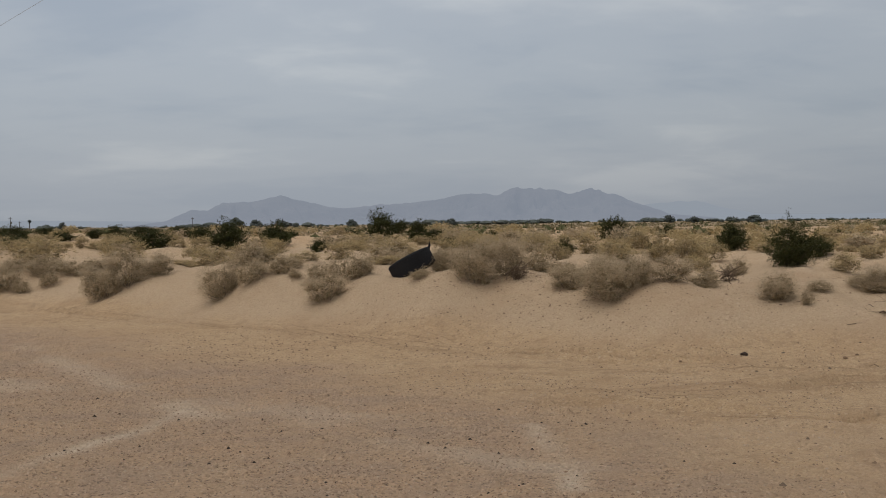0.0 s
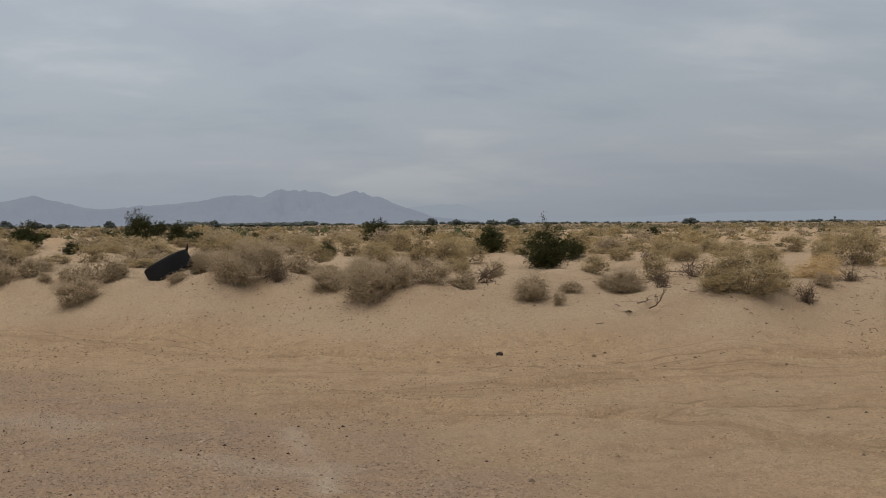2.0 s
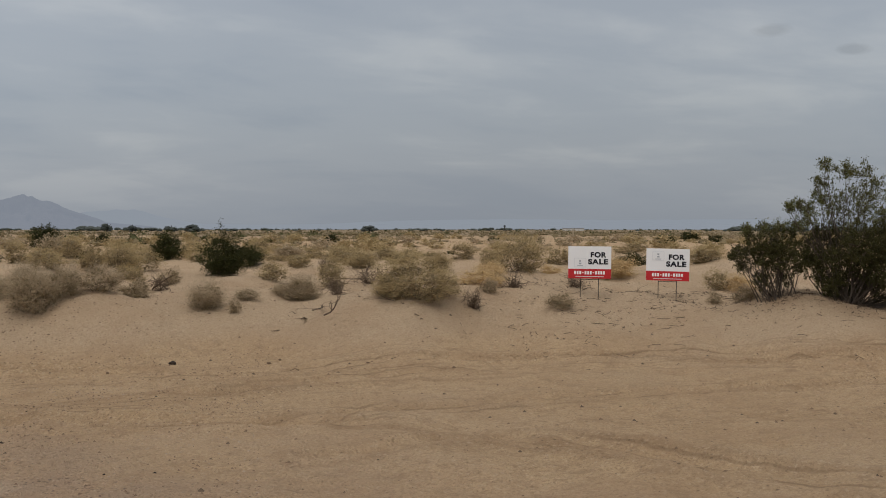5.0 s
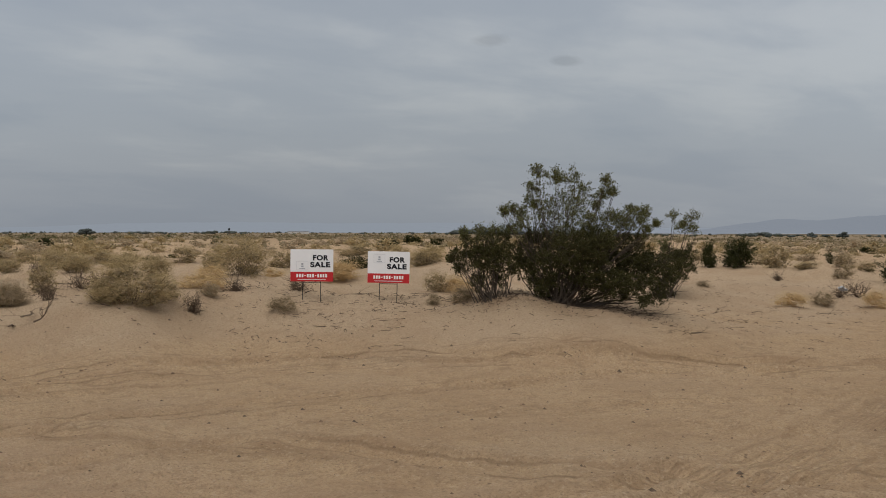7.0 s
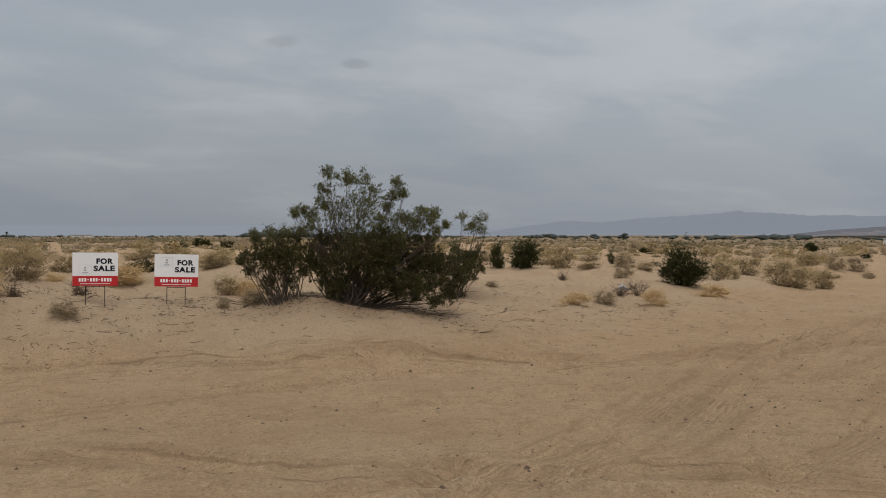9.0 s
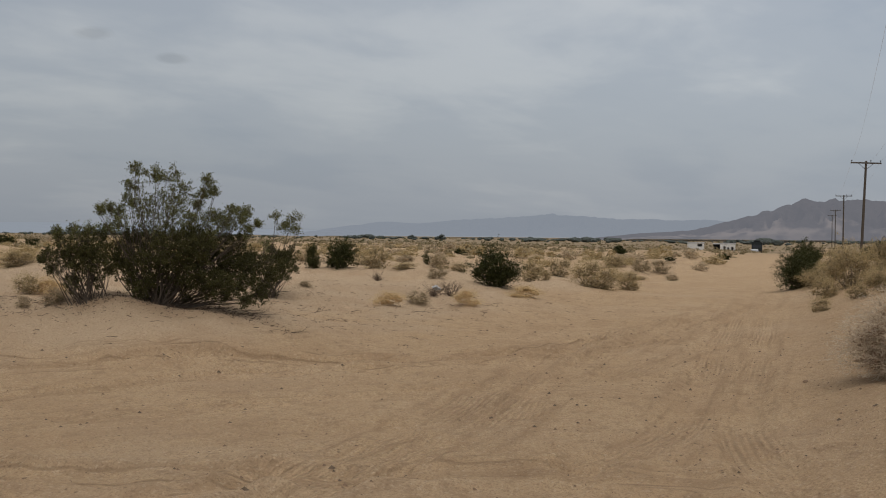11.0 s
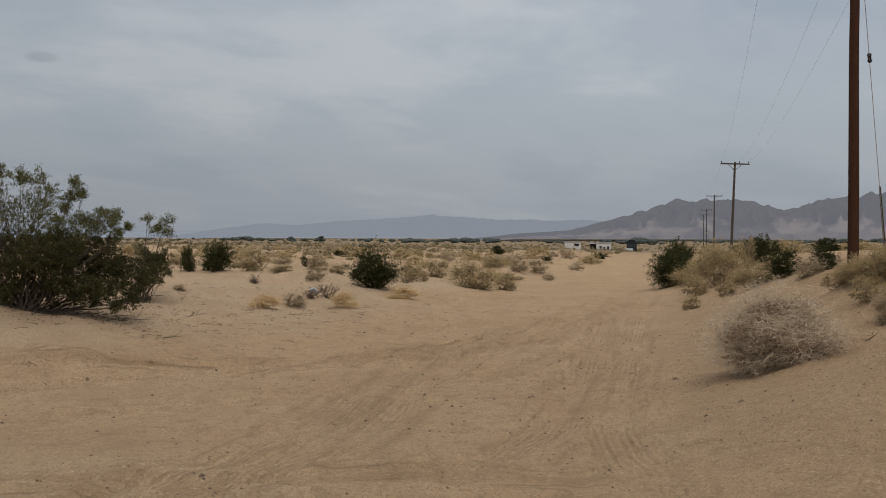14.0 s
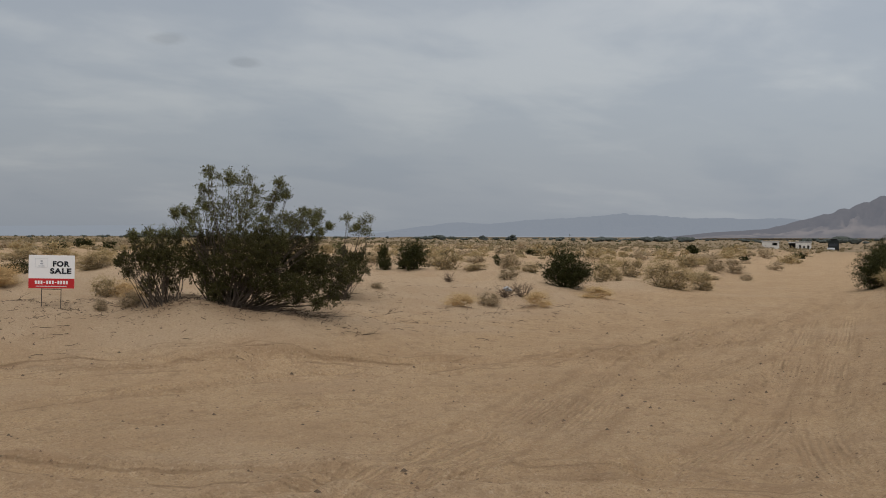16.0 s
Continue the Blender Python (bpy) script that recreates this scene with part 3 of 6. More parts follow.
    packed = np.maximum(packed, 0.5 * ramp(0.5, 1.6, off_line + 0.5 * fbm(x / 1.7, y / 1.7, 3)) * ramp(5, 9, x) * (1 - 0.6 * ramp(20, 30, x)))
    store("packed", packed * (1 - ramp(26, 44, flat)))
    east_bank = ramp(0.3, 2.0, x * ROAD_SIDE[0] + y * ROAD_SIDE[1] - ROAD_OFF) * ramp(4, 8, x)
    store("loose", (1 - 0.9 * east_bank) * ramp(0.02, 0.32, z + 0.25 * fbm(x / 2.2, y / 2.2, 3)) * (1 - 0.8 * ramp(28, 60, flat)))
    store("crust", np.clip(0.6 + 2.2 * fbm(x / 3.1 + 20, y / 3.1, 3), 0, 1))
    tread, lateral = np.zeros_like(x), np.zeros_like(x)
    for line, wide, deep in TRACKS:
        gap, s, run = along(line, x, y)
        here = (1.0 if deep < 0.04 else 0.3) * np.exp(-((gap / (1.15 * wide)) ** 4)) * np.clip(0.4 + 2.4 * fbm(run / 1.9 + deep * 900, run * 0 + wide * 31, 2), 0, 1)
        better = here > tread
        tread, lateral = np.where(better, here, tread), np.where(gap < 0.6, np.where(better | (tread < 0.02), s, lateral), lateral)
    lane, best = np.zeros_like(x), np.full(x.shape, 9.0)
    for line, wide, deep in TRACKS:
        gap, s, run = along(line, x, y)
        long = sum(math.dist(p, q) for p, q in zip(line, line[1:]))
        nearer = gap < best
        best, lateral = np.where(nearer, gap, best), np.where(nearer, s, lateral)
        lane = np.maximum(lane, np.exp(-((gap / 0.5) ** 4)) * (1.0 if deep >= 0.04 else 0.5) * ramp(0.1, 1.6, run) * (1 - ramp(long - 1.6, long - 0.1, run)))
    store("lane", lane * (1 - ramp(20, 32, flat)))
    store("litter", 0.95 * ramp(48, 230, flat))
    store("tread", tread * 0.9 * (1 - ramp(18, 30, flat)))
    store("lateral", lateral)
    return tagged(new("ground", me), "tan desert sand with gravel and wheel tracks", "ground", kind="structure")


ground = build_ground()


# ---------------------------------------------------------------- mountains on the horizon
def mountain_range(name, label, knots, far, deep, material, seed, rough=0.16, fan=0.0, step=0.07, rows=56):
    """Bare ridges: a skyline of that height in degrees by bearing, spurs and gullies running down towards the plain."""
    bearings = np.arange(knots[0][0], knots[-1][0], step)
    skyline = np.interp(bearings, [k[0] for k in knots], [k[1] for k in knots])
    kernel = np.hanning(5)
    skyline = np.convolve(np.pad(skyline, 2, mode="edge"), kernel / kernel.sum(), "valid")
    high = far * np.tan(np.radians(np.maximum(skyline, 0))) 
    down = np.linspace(0, 1, rows)
    a, s = np.meshgrid(bearings, down)
    crest = np.broadcast_to(high, a.shape)
    dist = far - deep * s
    bend = a + 0.5 * fbm(a * 0.7 + seed, s * 2 + seed, 2)
    spur = np.abs(fbm(bend * 1.1 + seed, s * 2.6 + seed, 6)) * 2.2 + 0.6 * np.abs(fbm(bend * 3.1 + seed, s * 6.0, 5))
    body = (1 - s) ** 1.15
    swell = np.sin(np.pi * np.clip(s * 1.02, 0, 1)) * (1 - fan * ramp(0.45, 0.75, s))
    z = crest * (body - rough * 3.2 * (spur - 0.35) * swell * (0.35 + 0.65 * body))
    z = z + crest * 0.10 * fbm(a * 2.4 + seed * 3, s * 0 + 1, 5) * (1 - s) ** 3
    z = np.maximum(z, crest * 0.0) + 1.6 * (1 - s) - 6 * s
    z = z - 14 * (1 - ramp(knots[0][0], knots[0][0] + 3.5, a))
    x, y = dist * np.sin(np.radians(a)), dist * np.cos(np.radians(a))
    cols = len(bearings)
    verts = np.stack([x.ravel(), y.ravel(), z.ravel()], 1)
    i, j = np.meshgrid(np.arange(rows - 1), np.arange(cols - 1), indexing="ij")
    k = (i * cols + j).ravel()
    me = mesh_from(name, verts, np.stack([k, k + 1, k + cols + 1, k + cols], 1), material, True)
    drift = fbm(bend * 0.8 + 7, s * 3.2 + seed, 5) + 0.5 * fbm(bend * 3.0 + 2, s * 8.0 + seed, 4)
    apron = ramp(-0.35, 0.75, drift + 1.0 * (s - 0.5)) * ramp(0.2, 0.6, s) * (1 - 0.45 * ramp(0.72, 0.9, s)) * fan
    me.attributes.new("fan", "FLOAT", "POINT").data.foreach_set("value", apron.ravel().astype(np.float32))
    return tagged(new(name, me), label, "mountain range", kind="structure")


NORTH = [
    (-15.5, 0.0), (-12.7, 0.12), (-11.5, 0.61), (-10.8, 0.56), (-10.1, 0.91), (-8.9, 0.98), (-7.5, 1.25), (-6.6, 0.98), (-5.3, 0.71), (-4.3, 0.62),
    (-3.2, 0.76), (-1.7, 0.83), (0.4, 1.09), (1.7, 1.26), (2.5, 1.2), (3.2, 1.45), (4.1, 1.51), (4.9, 1.32), (5.6, 1.23), (6.9, 1.34), (8.0, 1.07), (9.0, 0.69), (10.4, 0.2), (12.5, 0.0),
]
NORTH_PALE = [(-26, 0.1), (-19, 0.22), (-14, 0.12), (-8, 0.05), (6.5, 0.1), (9.0, 0.59), (10.8, 0.77), (11.8, 0.73), (13.0, 0.38), (14.5, 0.14), (17, 0.1), (19.7, 0.12), (24, 0.3), (29, 0.36), (34, 0.3), (39, 0.36), (45, 0.15), (52, 0.1)]
EAST = [(48.4, 0.0), (50.4, 0.16), (52.1, 0.33), (53.7, 0.54), (55.2, 0.44), (56.8, 0.61), (58.3, 0.68), (59.9, 0.79), (61.5, 0.93), (63.0, 0.81), (64.4, 0.71), (65.9, 0.77), (66.7, 0.67), (68.8, 0.7), (69.8, 0.57), (71.6, 0.4), (76, 0.1)]
EAST_NEAR = [(62.0, 0.0), (64.5, 0.03), (66.3, 0.14), (67.7, 0.24), (69.0, 0.57), (70.1, 0.86), (71.1, 1.15), (72.6, 1.71), (73.5, 1.59), (74.4, 1.66), (76.0, 1.51), (77.3, 1.15), (78.6, 1.5), (79.3, 1.7), (80.2, 1.7), (80.9, 1.84), (82, 1.93), (85, 1.7), (89, 1.2), (95, 0.3)]
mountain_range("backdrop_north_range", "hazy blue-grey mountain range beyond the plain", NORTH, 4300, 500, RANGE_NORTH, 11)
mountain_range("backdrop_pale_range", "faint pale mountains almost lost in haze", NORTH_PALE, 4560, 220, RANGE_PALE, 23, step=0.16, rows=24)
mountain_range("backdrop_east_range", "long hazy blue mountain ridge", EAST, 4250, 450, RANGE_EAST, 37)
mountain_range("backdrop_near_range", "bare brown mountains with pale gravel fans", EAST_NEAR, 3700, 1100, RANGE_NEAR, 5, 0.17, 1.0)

# ---------------------------------------------------------------- shrubs
def blades(rng, at, way, length, width):
    """One thin pointed leaf or twig tip for each row: verts, three each."""
    n = len(at)
    way = way / np.linalg.norm(way, axis=1, keepdims=True)
    side = np.cross(way, rng.normal(size=(n, 3)))
    side /= np.linalg.norm(side, axis=1, keepdims=True) + 1e-9
    tip = at + way * length[:, None]
    return np.stack([at - side * width[:, None] / 2, at + side * width[:, None] / 2, tip], 1).reshape(-1, 3)


def leaf_mesh(name, verts, corners, material):
    return mesh_from(name, verts, np.arange(len(verts)).reshape(-1, corners), material)


BALL = bmesh.new()
bmesh.ops.create_icosphere(BALL, subdivisions=2, radius=1)
BALL_VERTS, BALL_FACES = np.array([v.co for v in BALL.verts]), [tuple(v.index for v in f.verts) for f in BALL.faces]
BALL.free()
LUMP = bmesh.new()
bmesh.ops.create_icosphere(LUMP, subdivisions=1, radius=1)
LUMP_VERTS, LUMP_TRIS = np.array([v.co for v in LUMP.verts]), np.array([[v.index for v in f.verts] for f in LUMP.faces])
LUMP.free()


def with_kernels(name, verts, kernels, material):
    """Fine twigs as single leaves, and the dense inner thicket as uneven clumps, in one mesh."""
    faces = np.arange(len(verts)).reshape(-1, 3)
    if len(kernels):
        inner = np.concatenate(kernels)
        more = np.concatenate([LUMP_TRIS + len(LUMP_VERTS) * k for k in range(len(kernels))])
        verts, faces = np.concatenate([verts, inner]), np.concatenate([faces, more + len(verts)])
    return mesh_from(name, verts, faces, material)


def on_dome(rng, n):
    d = rng.normal(size=(n, 3))
    d[:, 2] = np.abs(d[:, 2]) * 0.9
    return d / np.linalg.norm(d, axis=1, keepdims=True)


def fan_of_stems(rng, stems, ragged):
    """Stem tips over a ragged dome one metre wide and high."""
    turn, lean = rng.uniform(0, 2 * math.pi, stems), np.arccos(1 - rng.rand(stems) * 0.97)
    bumps = sum(rng.uniform(0.3, 1.0) * np.cos(k * turn + rng.uniform(0, 6.28)) / k for k in (1, 2, 3, 5)) * 0.16 * ragged
    reach = (1 + bumps) * rng.uniform(1 - 0.32 * ragged, 1.06, stems)
    return np.stack([0.47 * np.sin(lean) * np.cos(turn) * reach, 0.47 * np.sin(lean) * np.sin(turn) * reach, 0.9 * np.cos(lean) ** 0.75 * reach + 0.06], 1)


def along_stems(rng, tips, count, low):
    """Points along stems that leave the root low and turn up, with their ways."""
    which = rng.randint(len(tips), size=count)
    t = low + (1 - low) * rng.rand(count) ** 0.75
    tip = tips[which]
    foot = tip / (np.linalg.norm(tip[:, :2], axis=1, keepdims=True) + 0.15) * 0.2 * (1 - t)[:, None]
    at = np.stack([tip[:, 0] * t**0.85 + foot[:, 0], tip[:, 1] * t**0.85 + foot[:, 1], tip[:, 2] * t**0.95], 1)
    way = np.stack([tip[:, 0] * 0.85, tip[:, 1] * 0.85, tip[:, 2] * 0.95], 1)
    return at, way / (np.linalg.norm(way, axis=1, keepdims=True) + 1e-9)


def wood_of(rng, tips, count, thick, material, root):
    heap = Heap()
    for tip in tips[rng.choice(len(tips), min(count, len(tips)), replace=False)]:
        path = [np.array([tip[0] * t**0.85, tip[1] * t**0.85, tip[2] * t**1.15 - 0.05 * (1 - t)]) * np.array([0.92, 0.92, 0.84]) + rng.normal(size=3) * 0.012 for t in (0.0, 0.5, 0.95)]
        heap.tube(path, [thick, thick * 0.6, thick * 0.25], 3)
    part("wood", heap.mesh("wood", material), None, root)


def lobed_mound(rng, count, ragged=1.0, thicket=200, waist=0.82, core=4.0, close=1.0):
    """Points over a rounded mound of many small lobes, one metre wide and high, narrower at its foot, with the way out."""
    lobes = [(0.0, 0.0, 0.26, 0.36, 0.42)]
    for _ in range(21):
        a, rise = rng.uniform(0, 2 * math.pi), rng.uniform(-0.6, 1.0)
        flat = math.sqrt(max(0.0, 1 - rise * rise)) * rng.uniform(0.75, 1.0)
        size = rng.uniform(0.12, 0.2) * (1 + 0.2 * ragged)
        lobes.append((0.33 * flat * math.cos(a), 0.33 * flat * math.sin(a), 0.36 + 0.42 * rise * rng.uniform(0.75, 1.08), size, size * rng.uniform(1.0, 1.35)))
    lobes = np.array(lobes)
    share = np.append(core, lobes[1:, 3] ** 2 / np.mean(lobes[1:, 3] ** 2))
    share /= share.sum()

    def settle(p):
        p[:, 2] = np.abs(p[:, 2])
        p[:, :2] *= (waist + (1 - waist) * np.clip(p[:, 2] / 0.35, 0, 1) ** 0.7)[:, None]
        return p

    pick = rng.choice(len(lobes), size=count, p=share)
    d = rng.normal(size=(count, 3))
    d[:, 2] += 0.25
    d /= np.linalg.norm(d, axis=1, keepdims=True)
    reach = rng.rand(count, 1) ** 0.33 * (1 + 0.08 * ragged * rng.normal(size=(count, 1)))
    at = settle(lobes[pick][:, :3] + d * reach * lobes[pick][:, 3:4] * np.array([1, 1, 1.15]))
    way = at - np.array([0, 0, 0.12])
    way = way / (np.linalg.norm(way, axis=1, keepdims=True) + 1e-6) + 0.45 * d
    # the thicket inside: broader sprays that close the view through the bush
    n = thicket
    pick = rng.choice(len(lobes), size=n, p=share)
    inner = rng.normal(size=(n, 3))
    inner *= rng.uniform(0.1, 0.72, (n, 1)) / np.linalg.norm(inner, axis=1, keepdims=True)
    inner = settle(lobes[pick][:, :3] * np.array([0.86, 0.86, 0.9]) + inner * lobes[pick][:, 3:4])
    kernels = blades(rng, inner, rng.normal(size=(n, 3)) + np.array([0, 0, 0.4]), close * rng.uniform(1.2, 2.4, n) / n**0.5, close * rng.uniform(0.55, 1.05, n) / n**0.5)
    kernels[:, 2] = np.maximum(kernels[:, 2], 0)
    return at, way / np.linalg.norm(way, axis=1, keepdims=True), kernels


def shrub(name, seed, count, twig, wide, material, stem_material, label, category, stems=70, ragged=1.0, upright=0.35, wood=32, tuft=9, thicket=1300, inner_material=None, wild=0.5, waist=0.82):
    """A low dry shrub one metre wide and high: wiry stems from one root, a rounded mass of fine twig brooms."""
    rng = np.random.RandomState(seed)
    root = thing(name, Matrix(), label, category)
    tips = fan_of_stems(rng, stems, ragged)
    brooms = count // tuft
    outer = int(brooms * 0.9)
    spot, way, kernels = lobed_mound(rng, outer, ragged, thicket, waist, 5.0, 1.15)
    inner, inner_way = along_stems(rng, tips, brooms - outer, 0.35)
    spot, way = np.concatenate([spot, inner]), np.concatenate([way, inner_way])
    which = rng.randint(brooms, size=count)
    at = spot[which] + rng.normal(size=(count, 3)) * 0.022
    at[:, 2] = np.abs(at[:, 2]) + 0.005
    aim = way[which] * 0.75 + np.array([0, 0, upright]) + rng.normal(size=(count, 3)) * wild
    verts = blades(rng, at, aim, twig * (0.35 + 0.75 * rng.rand(count) ** 2.0), wide * rng.uniform(0.6, 1.4, count))
    # brought to one metre wide and high
    size = np.array([2 * np.percentile(np.abs(verts[:, 0]), 98.5), 2 * np.percentile(np.abs(verts[:, 1]), 98.5), np.percentile(verts[:, 2], 99.3)])
    verts, kernels = verts / size, kernels / size
    verts[:, 2] = np.maximum(verts[:, 2], 0.0)
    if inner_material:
        part("inner_foliage", leaf_mesh("inner_foliage", kernels, 3, inner_material), None, root, "inner twigs of the bush, toned darker for shade")
    else:
        verts = np.concatenate([verts, kernels])
    part("foliage", leaf_mesh("foliage", verts, 3, material), None, root)
    if wood:
        wood_of(rng, tips / size, wood, 0.007, stem_material, root)
    return root


def creosote(name, seed, stems, leaves, label, leaf_size=0.04, wood=32):
    """A creosote bush one metre wide and high: dark wands from the root, small leaves massed in sprays along them."""
    rng = np.random.RandomState(seed)
    root = thing(name, Matrix(), label, "bush")
    tips = fan_of_stems(rng, stems, 0.9)
    sprays = leaves // 20
    outer = int(sprays * 0.82)
    spot, way, kernels = lobed_mound(rng, outer, 0.75, leaves // 3, 0.76, 9.0, 1.6)
    inner, inner_way = along_stems(rng, tips, sprays - outer, 0.35)
    spot, way = np.concatenate([spot, inner]), np.concatenate([way, inner_way])
    which = rng.randint(sprays, size=leaves)
    at = spot[which] + way[which] * (rng.rand(leaves, 1) - 0.35) * 0.10 + rng.normal(size=(leaves, 3)) * 0.02
    at[:, 2] = np.abs(at[:, 2]) + 0.01
    aim = way[which] * 0.5 + np.array([0, 0, 0.35]) + rng.normal(size=(leaves, 3)) * 0.6
    verts = blades(rng, at, aim, leaf_size * rng.uniform(0.7, 1.6, leaves), leaf_size * 0.6 * rng.uniform(0.7, 1.3, leaves))
    size = np.array([2 * np.percentile(np.abs(verts[:, 0]), 98.5), 2 * np.percentile(np.abs(verts[:, 1]), 98.5), np.percentile(verts[:, 2], 99.3)])
    part("foliage", leaf_mesh("foliage", np.concatenate([verts, kernels]) / size, 3, CREOSOTE), None, root)
    if wood:
        wood_of(rng, tips / size, wood, 0.008, STEM_DARK, root)
    return root


def lie(x, y, wide, most=0.5):
    """A shear that lays a bush's foot along the slope."""
    d = max(0.3, 0.6 * wide)
    m = Matrix()
    for k, (ax, ay) in enumerate(((d, 0), (0, d))):
        m[2][k] = max(-most, min(most, (ground_at(x + ax, y + ay) - ground_at(x - ax, y - ay)) / (2 * d)))
    return m


def set_out(kinds, rows, rng, sink=0.15, far_kinds=None, light_under=0.024):
    """Stands copies of the kinds at (x, y, width, height), lighter builds where the bushes are small to the eye."""
    for x, y, wide, high in rows:
        light = far_kinds and wide / math.hypot(x, y) < light_under
        choice = far_kinds if light else kinds
        m = Matrix.Translation((x, y, ground_at(x, y) - sink * high)) @ lie(x, y, wide) @ Matrix.Rotation(rng.uniform(0, 6.28), 4, "Z")
        copy_thing(choice[rng.randint(len(choice))], m @ Matrix.Diagonal((wide * 1.18, wide * rng.uniform(1.05, 1.25), high * (1.04 + sink), 1)))


def clear_away(kinds):
    for root in kinds:
        for ob in (*root.children, root):
            bpy.data.objects.remove(ob)


GREY_TEXT, STRAW_TEXT, GREEN_TEXT = "dry grey-brown saltbush on a sandy hummock", "rounded straw-coloured desert shrub on sand", "dark green creosote bush on sand"
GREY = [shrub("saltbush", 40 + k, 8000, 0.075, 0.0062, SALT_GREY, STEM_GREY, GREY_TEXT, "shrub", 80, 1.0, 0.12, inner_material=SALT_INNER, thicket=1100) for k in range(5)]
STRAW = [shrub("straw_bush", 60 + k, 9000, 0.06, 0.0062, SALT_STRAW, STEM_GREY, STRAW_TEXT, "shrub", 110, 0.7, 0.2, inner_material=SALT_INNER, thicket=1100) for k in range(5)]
GREEN = [creosote("creosote_bush", k, 90, 10000, GREEN_TEXT, 0.019) for k in (80, 82, 83)]
# lighter builds for the middle distance
GREY_FAR = [shrub("saltbush", 50 + k, 380, 0.08, 0.029, SALT_GREY, STEM_GREY, GREY_TEXT, "shrub", 60, 0.8, 0.15, 0, 3, 230, waist=0.95) for k in range(3)]
STRAW_FAR = [shrub("straw_bush", 70 + k, 380, 0.07, 0.029, SALT_STRAW, STEM_GREY, STRAW_TEXT, "shrub", 70, 0.6, 0.2, 0, 3, 230, waist=0.95) for k in range(4)]
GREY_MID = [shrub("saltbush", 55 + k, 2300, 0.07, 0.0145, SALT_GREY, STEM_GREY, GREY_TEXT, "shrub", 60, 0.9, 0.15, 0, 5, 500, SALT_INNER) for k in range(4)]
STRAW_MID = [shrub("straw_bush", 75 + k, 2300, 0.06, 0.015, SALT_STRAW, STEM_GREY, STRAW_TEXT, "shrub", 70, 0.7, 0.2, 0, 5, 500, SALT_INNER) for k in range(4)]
GREEN_MID = [creosote("creosote_bush", 95 + k, 60, 5600, GREEN_TEXT, 0.027, 12) for k in range(4)]
GREEN_FAR = [creosote("creosote_bush", 90 + k, 60, 1500, GREEN_TEXT, 0.055, 0) for k in range(3)]
GOLD = [shrub("dry_grass", 100 + k, 5200, 0.07, 0.005, GRASS_GOLD, STEM_GREY, "low mound of golden dry grass on sand", "dry grass", 60, 0.5, 0.3, 0, 4, 900, wild=0.6, waist=1.0) for k in range(2)]

GREY_ROWS_A = [
    (-9.01, 25.38, 0.69, 0.48), (-8.59, 25.09, 0.36, 0.28), (-8.48, 26.20, 0.73, 0.38), (-8.12, 25.45, 0.37, 0.37), (-7.89, 26.01, 0.59, 0.33),
    (-7.60, 25.88, 0.29, 0.14), (-6.18, 22.59, 0.61, 0.63), (-5.85, 22.95, 0.64, 0.73), (-5.37, 23.34, 0.61, 0.44), (-7.44, 26.54, 0.58, 0.29),
    (-9.13, 26.36, 0.50, 0.29), (-9.74, 29.48, 0.38, 0.19), (-10.13, 29.56, 0.40, 0.19), (-5.49, 29.96, 0.46, 0.35), (-3.62, 21.99, 0.48, 0.20),
    (-2.71, 20.81, 0.47, 0.34), (-3.68, 20.83, 0.60, 0.54), (-3.18, 20.53, 0.43, 0.33), (-2.46, 20.40, 0.22, 0.17), (-1.79, 19.17, 0.60, 0.41),
    (-2.01, 20.22, 0.37, 0.26), (-1.43, 19.79, 0.47, 0.39), (-0.05, 22.94, 0.31, 0.25), (0.44, 18.14, 0.70, 0.59),
]
GREY_ROWS_B = [
    (0.98, 18.26, 0.49, 0.53), (1.59, 22.12, 0.52, 0.40), (1.76, 21.98, 0.36, 0.14), (1.73, 17.42, 0.52, 0.31), (2.37, 24.07, 0.44, 0.20),
    (2.22, 16.76, 0.59, 0.50), (2.45, 16.79, 0.38, 0.43), (2.66, 16.96, 0.46, 0.41), (3.10, 16.93, 0.55, 0.35), (2.30, 17.96, 0.49, 0.37),
    (6.17, 25.95, 0.47, 0.38), (4.29, 15.79, 0.48, 0.37), (4.56, 15.46, 0.17, 0.21), (5.79, 16.45, 0.42, 0.33), (5.59, 16.76, 0.27, 0.14),
    (5.78, 16.52, 0.52, 0.33), (5.58, 16.67, 0.24, 0.18), (8.16, 15.29, 0.31, 0.17), (8.82, 14.44, 0.37, 0.23), (11.12, 13.39, 0.31, 0.20),
    (10.93, 13.82, 0.24, 0.16), (35.19, 24.81, 0.66, 0.27), (36.03, 23.93, 0.74, 0.50), (25.87, 17.13, 0.50, 0.31),
]
GREY_ROWS_C = [
    (42.60, 19.27, 0.69, 0.57), (43.84, 19.10, 0.78, 0.49), (39.82, 16.83, 0.41, 0.26), (19.86, 13.54, 0.41, 0.28), (18.74, 15.44, 0.29, 0.11),
    (21.93, 4.27, 0.46, 0.33), (14.38, 1.84, 0.36, 0.38), (-0.33, 18.25, 0.33, 0.14), (0.07, 21.31, 0.39, 0.27),
]
GREY_ROWS = GREY_ROWS_A + GREY_ROWS_B + GREY_ROWS_C
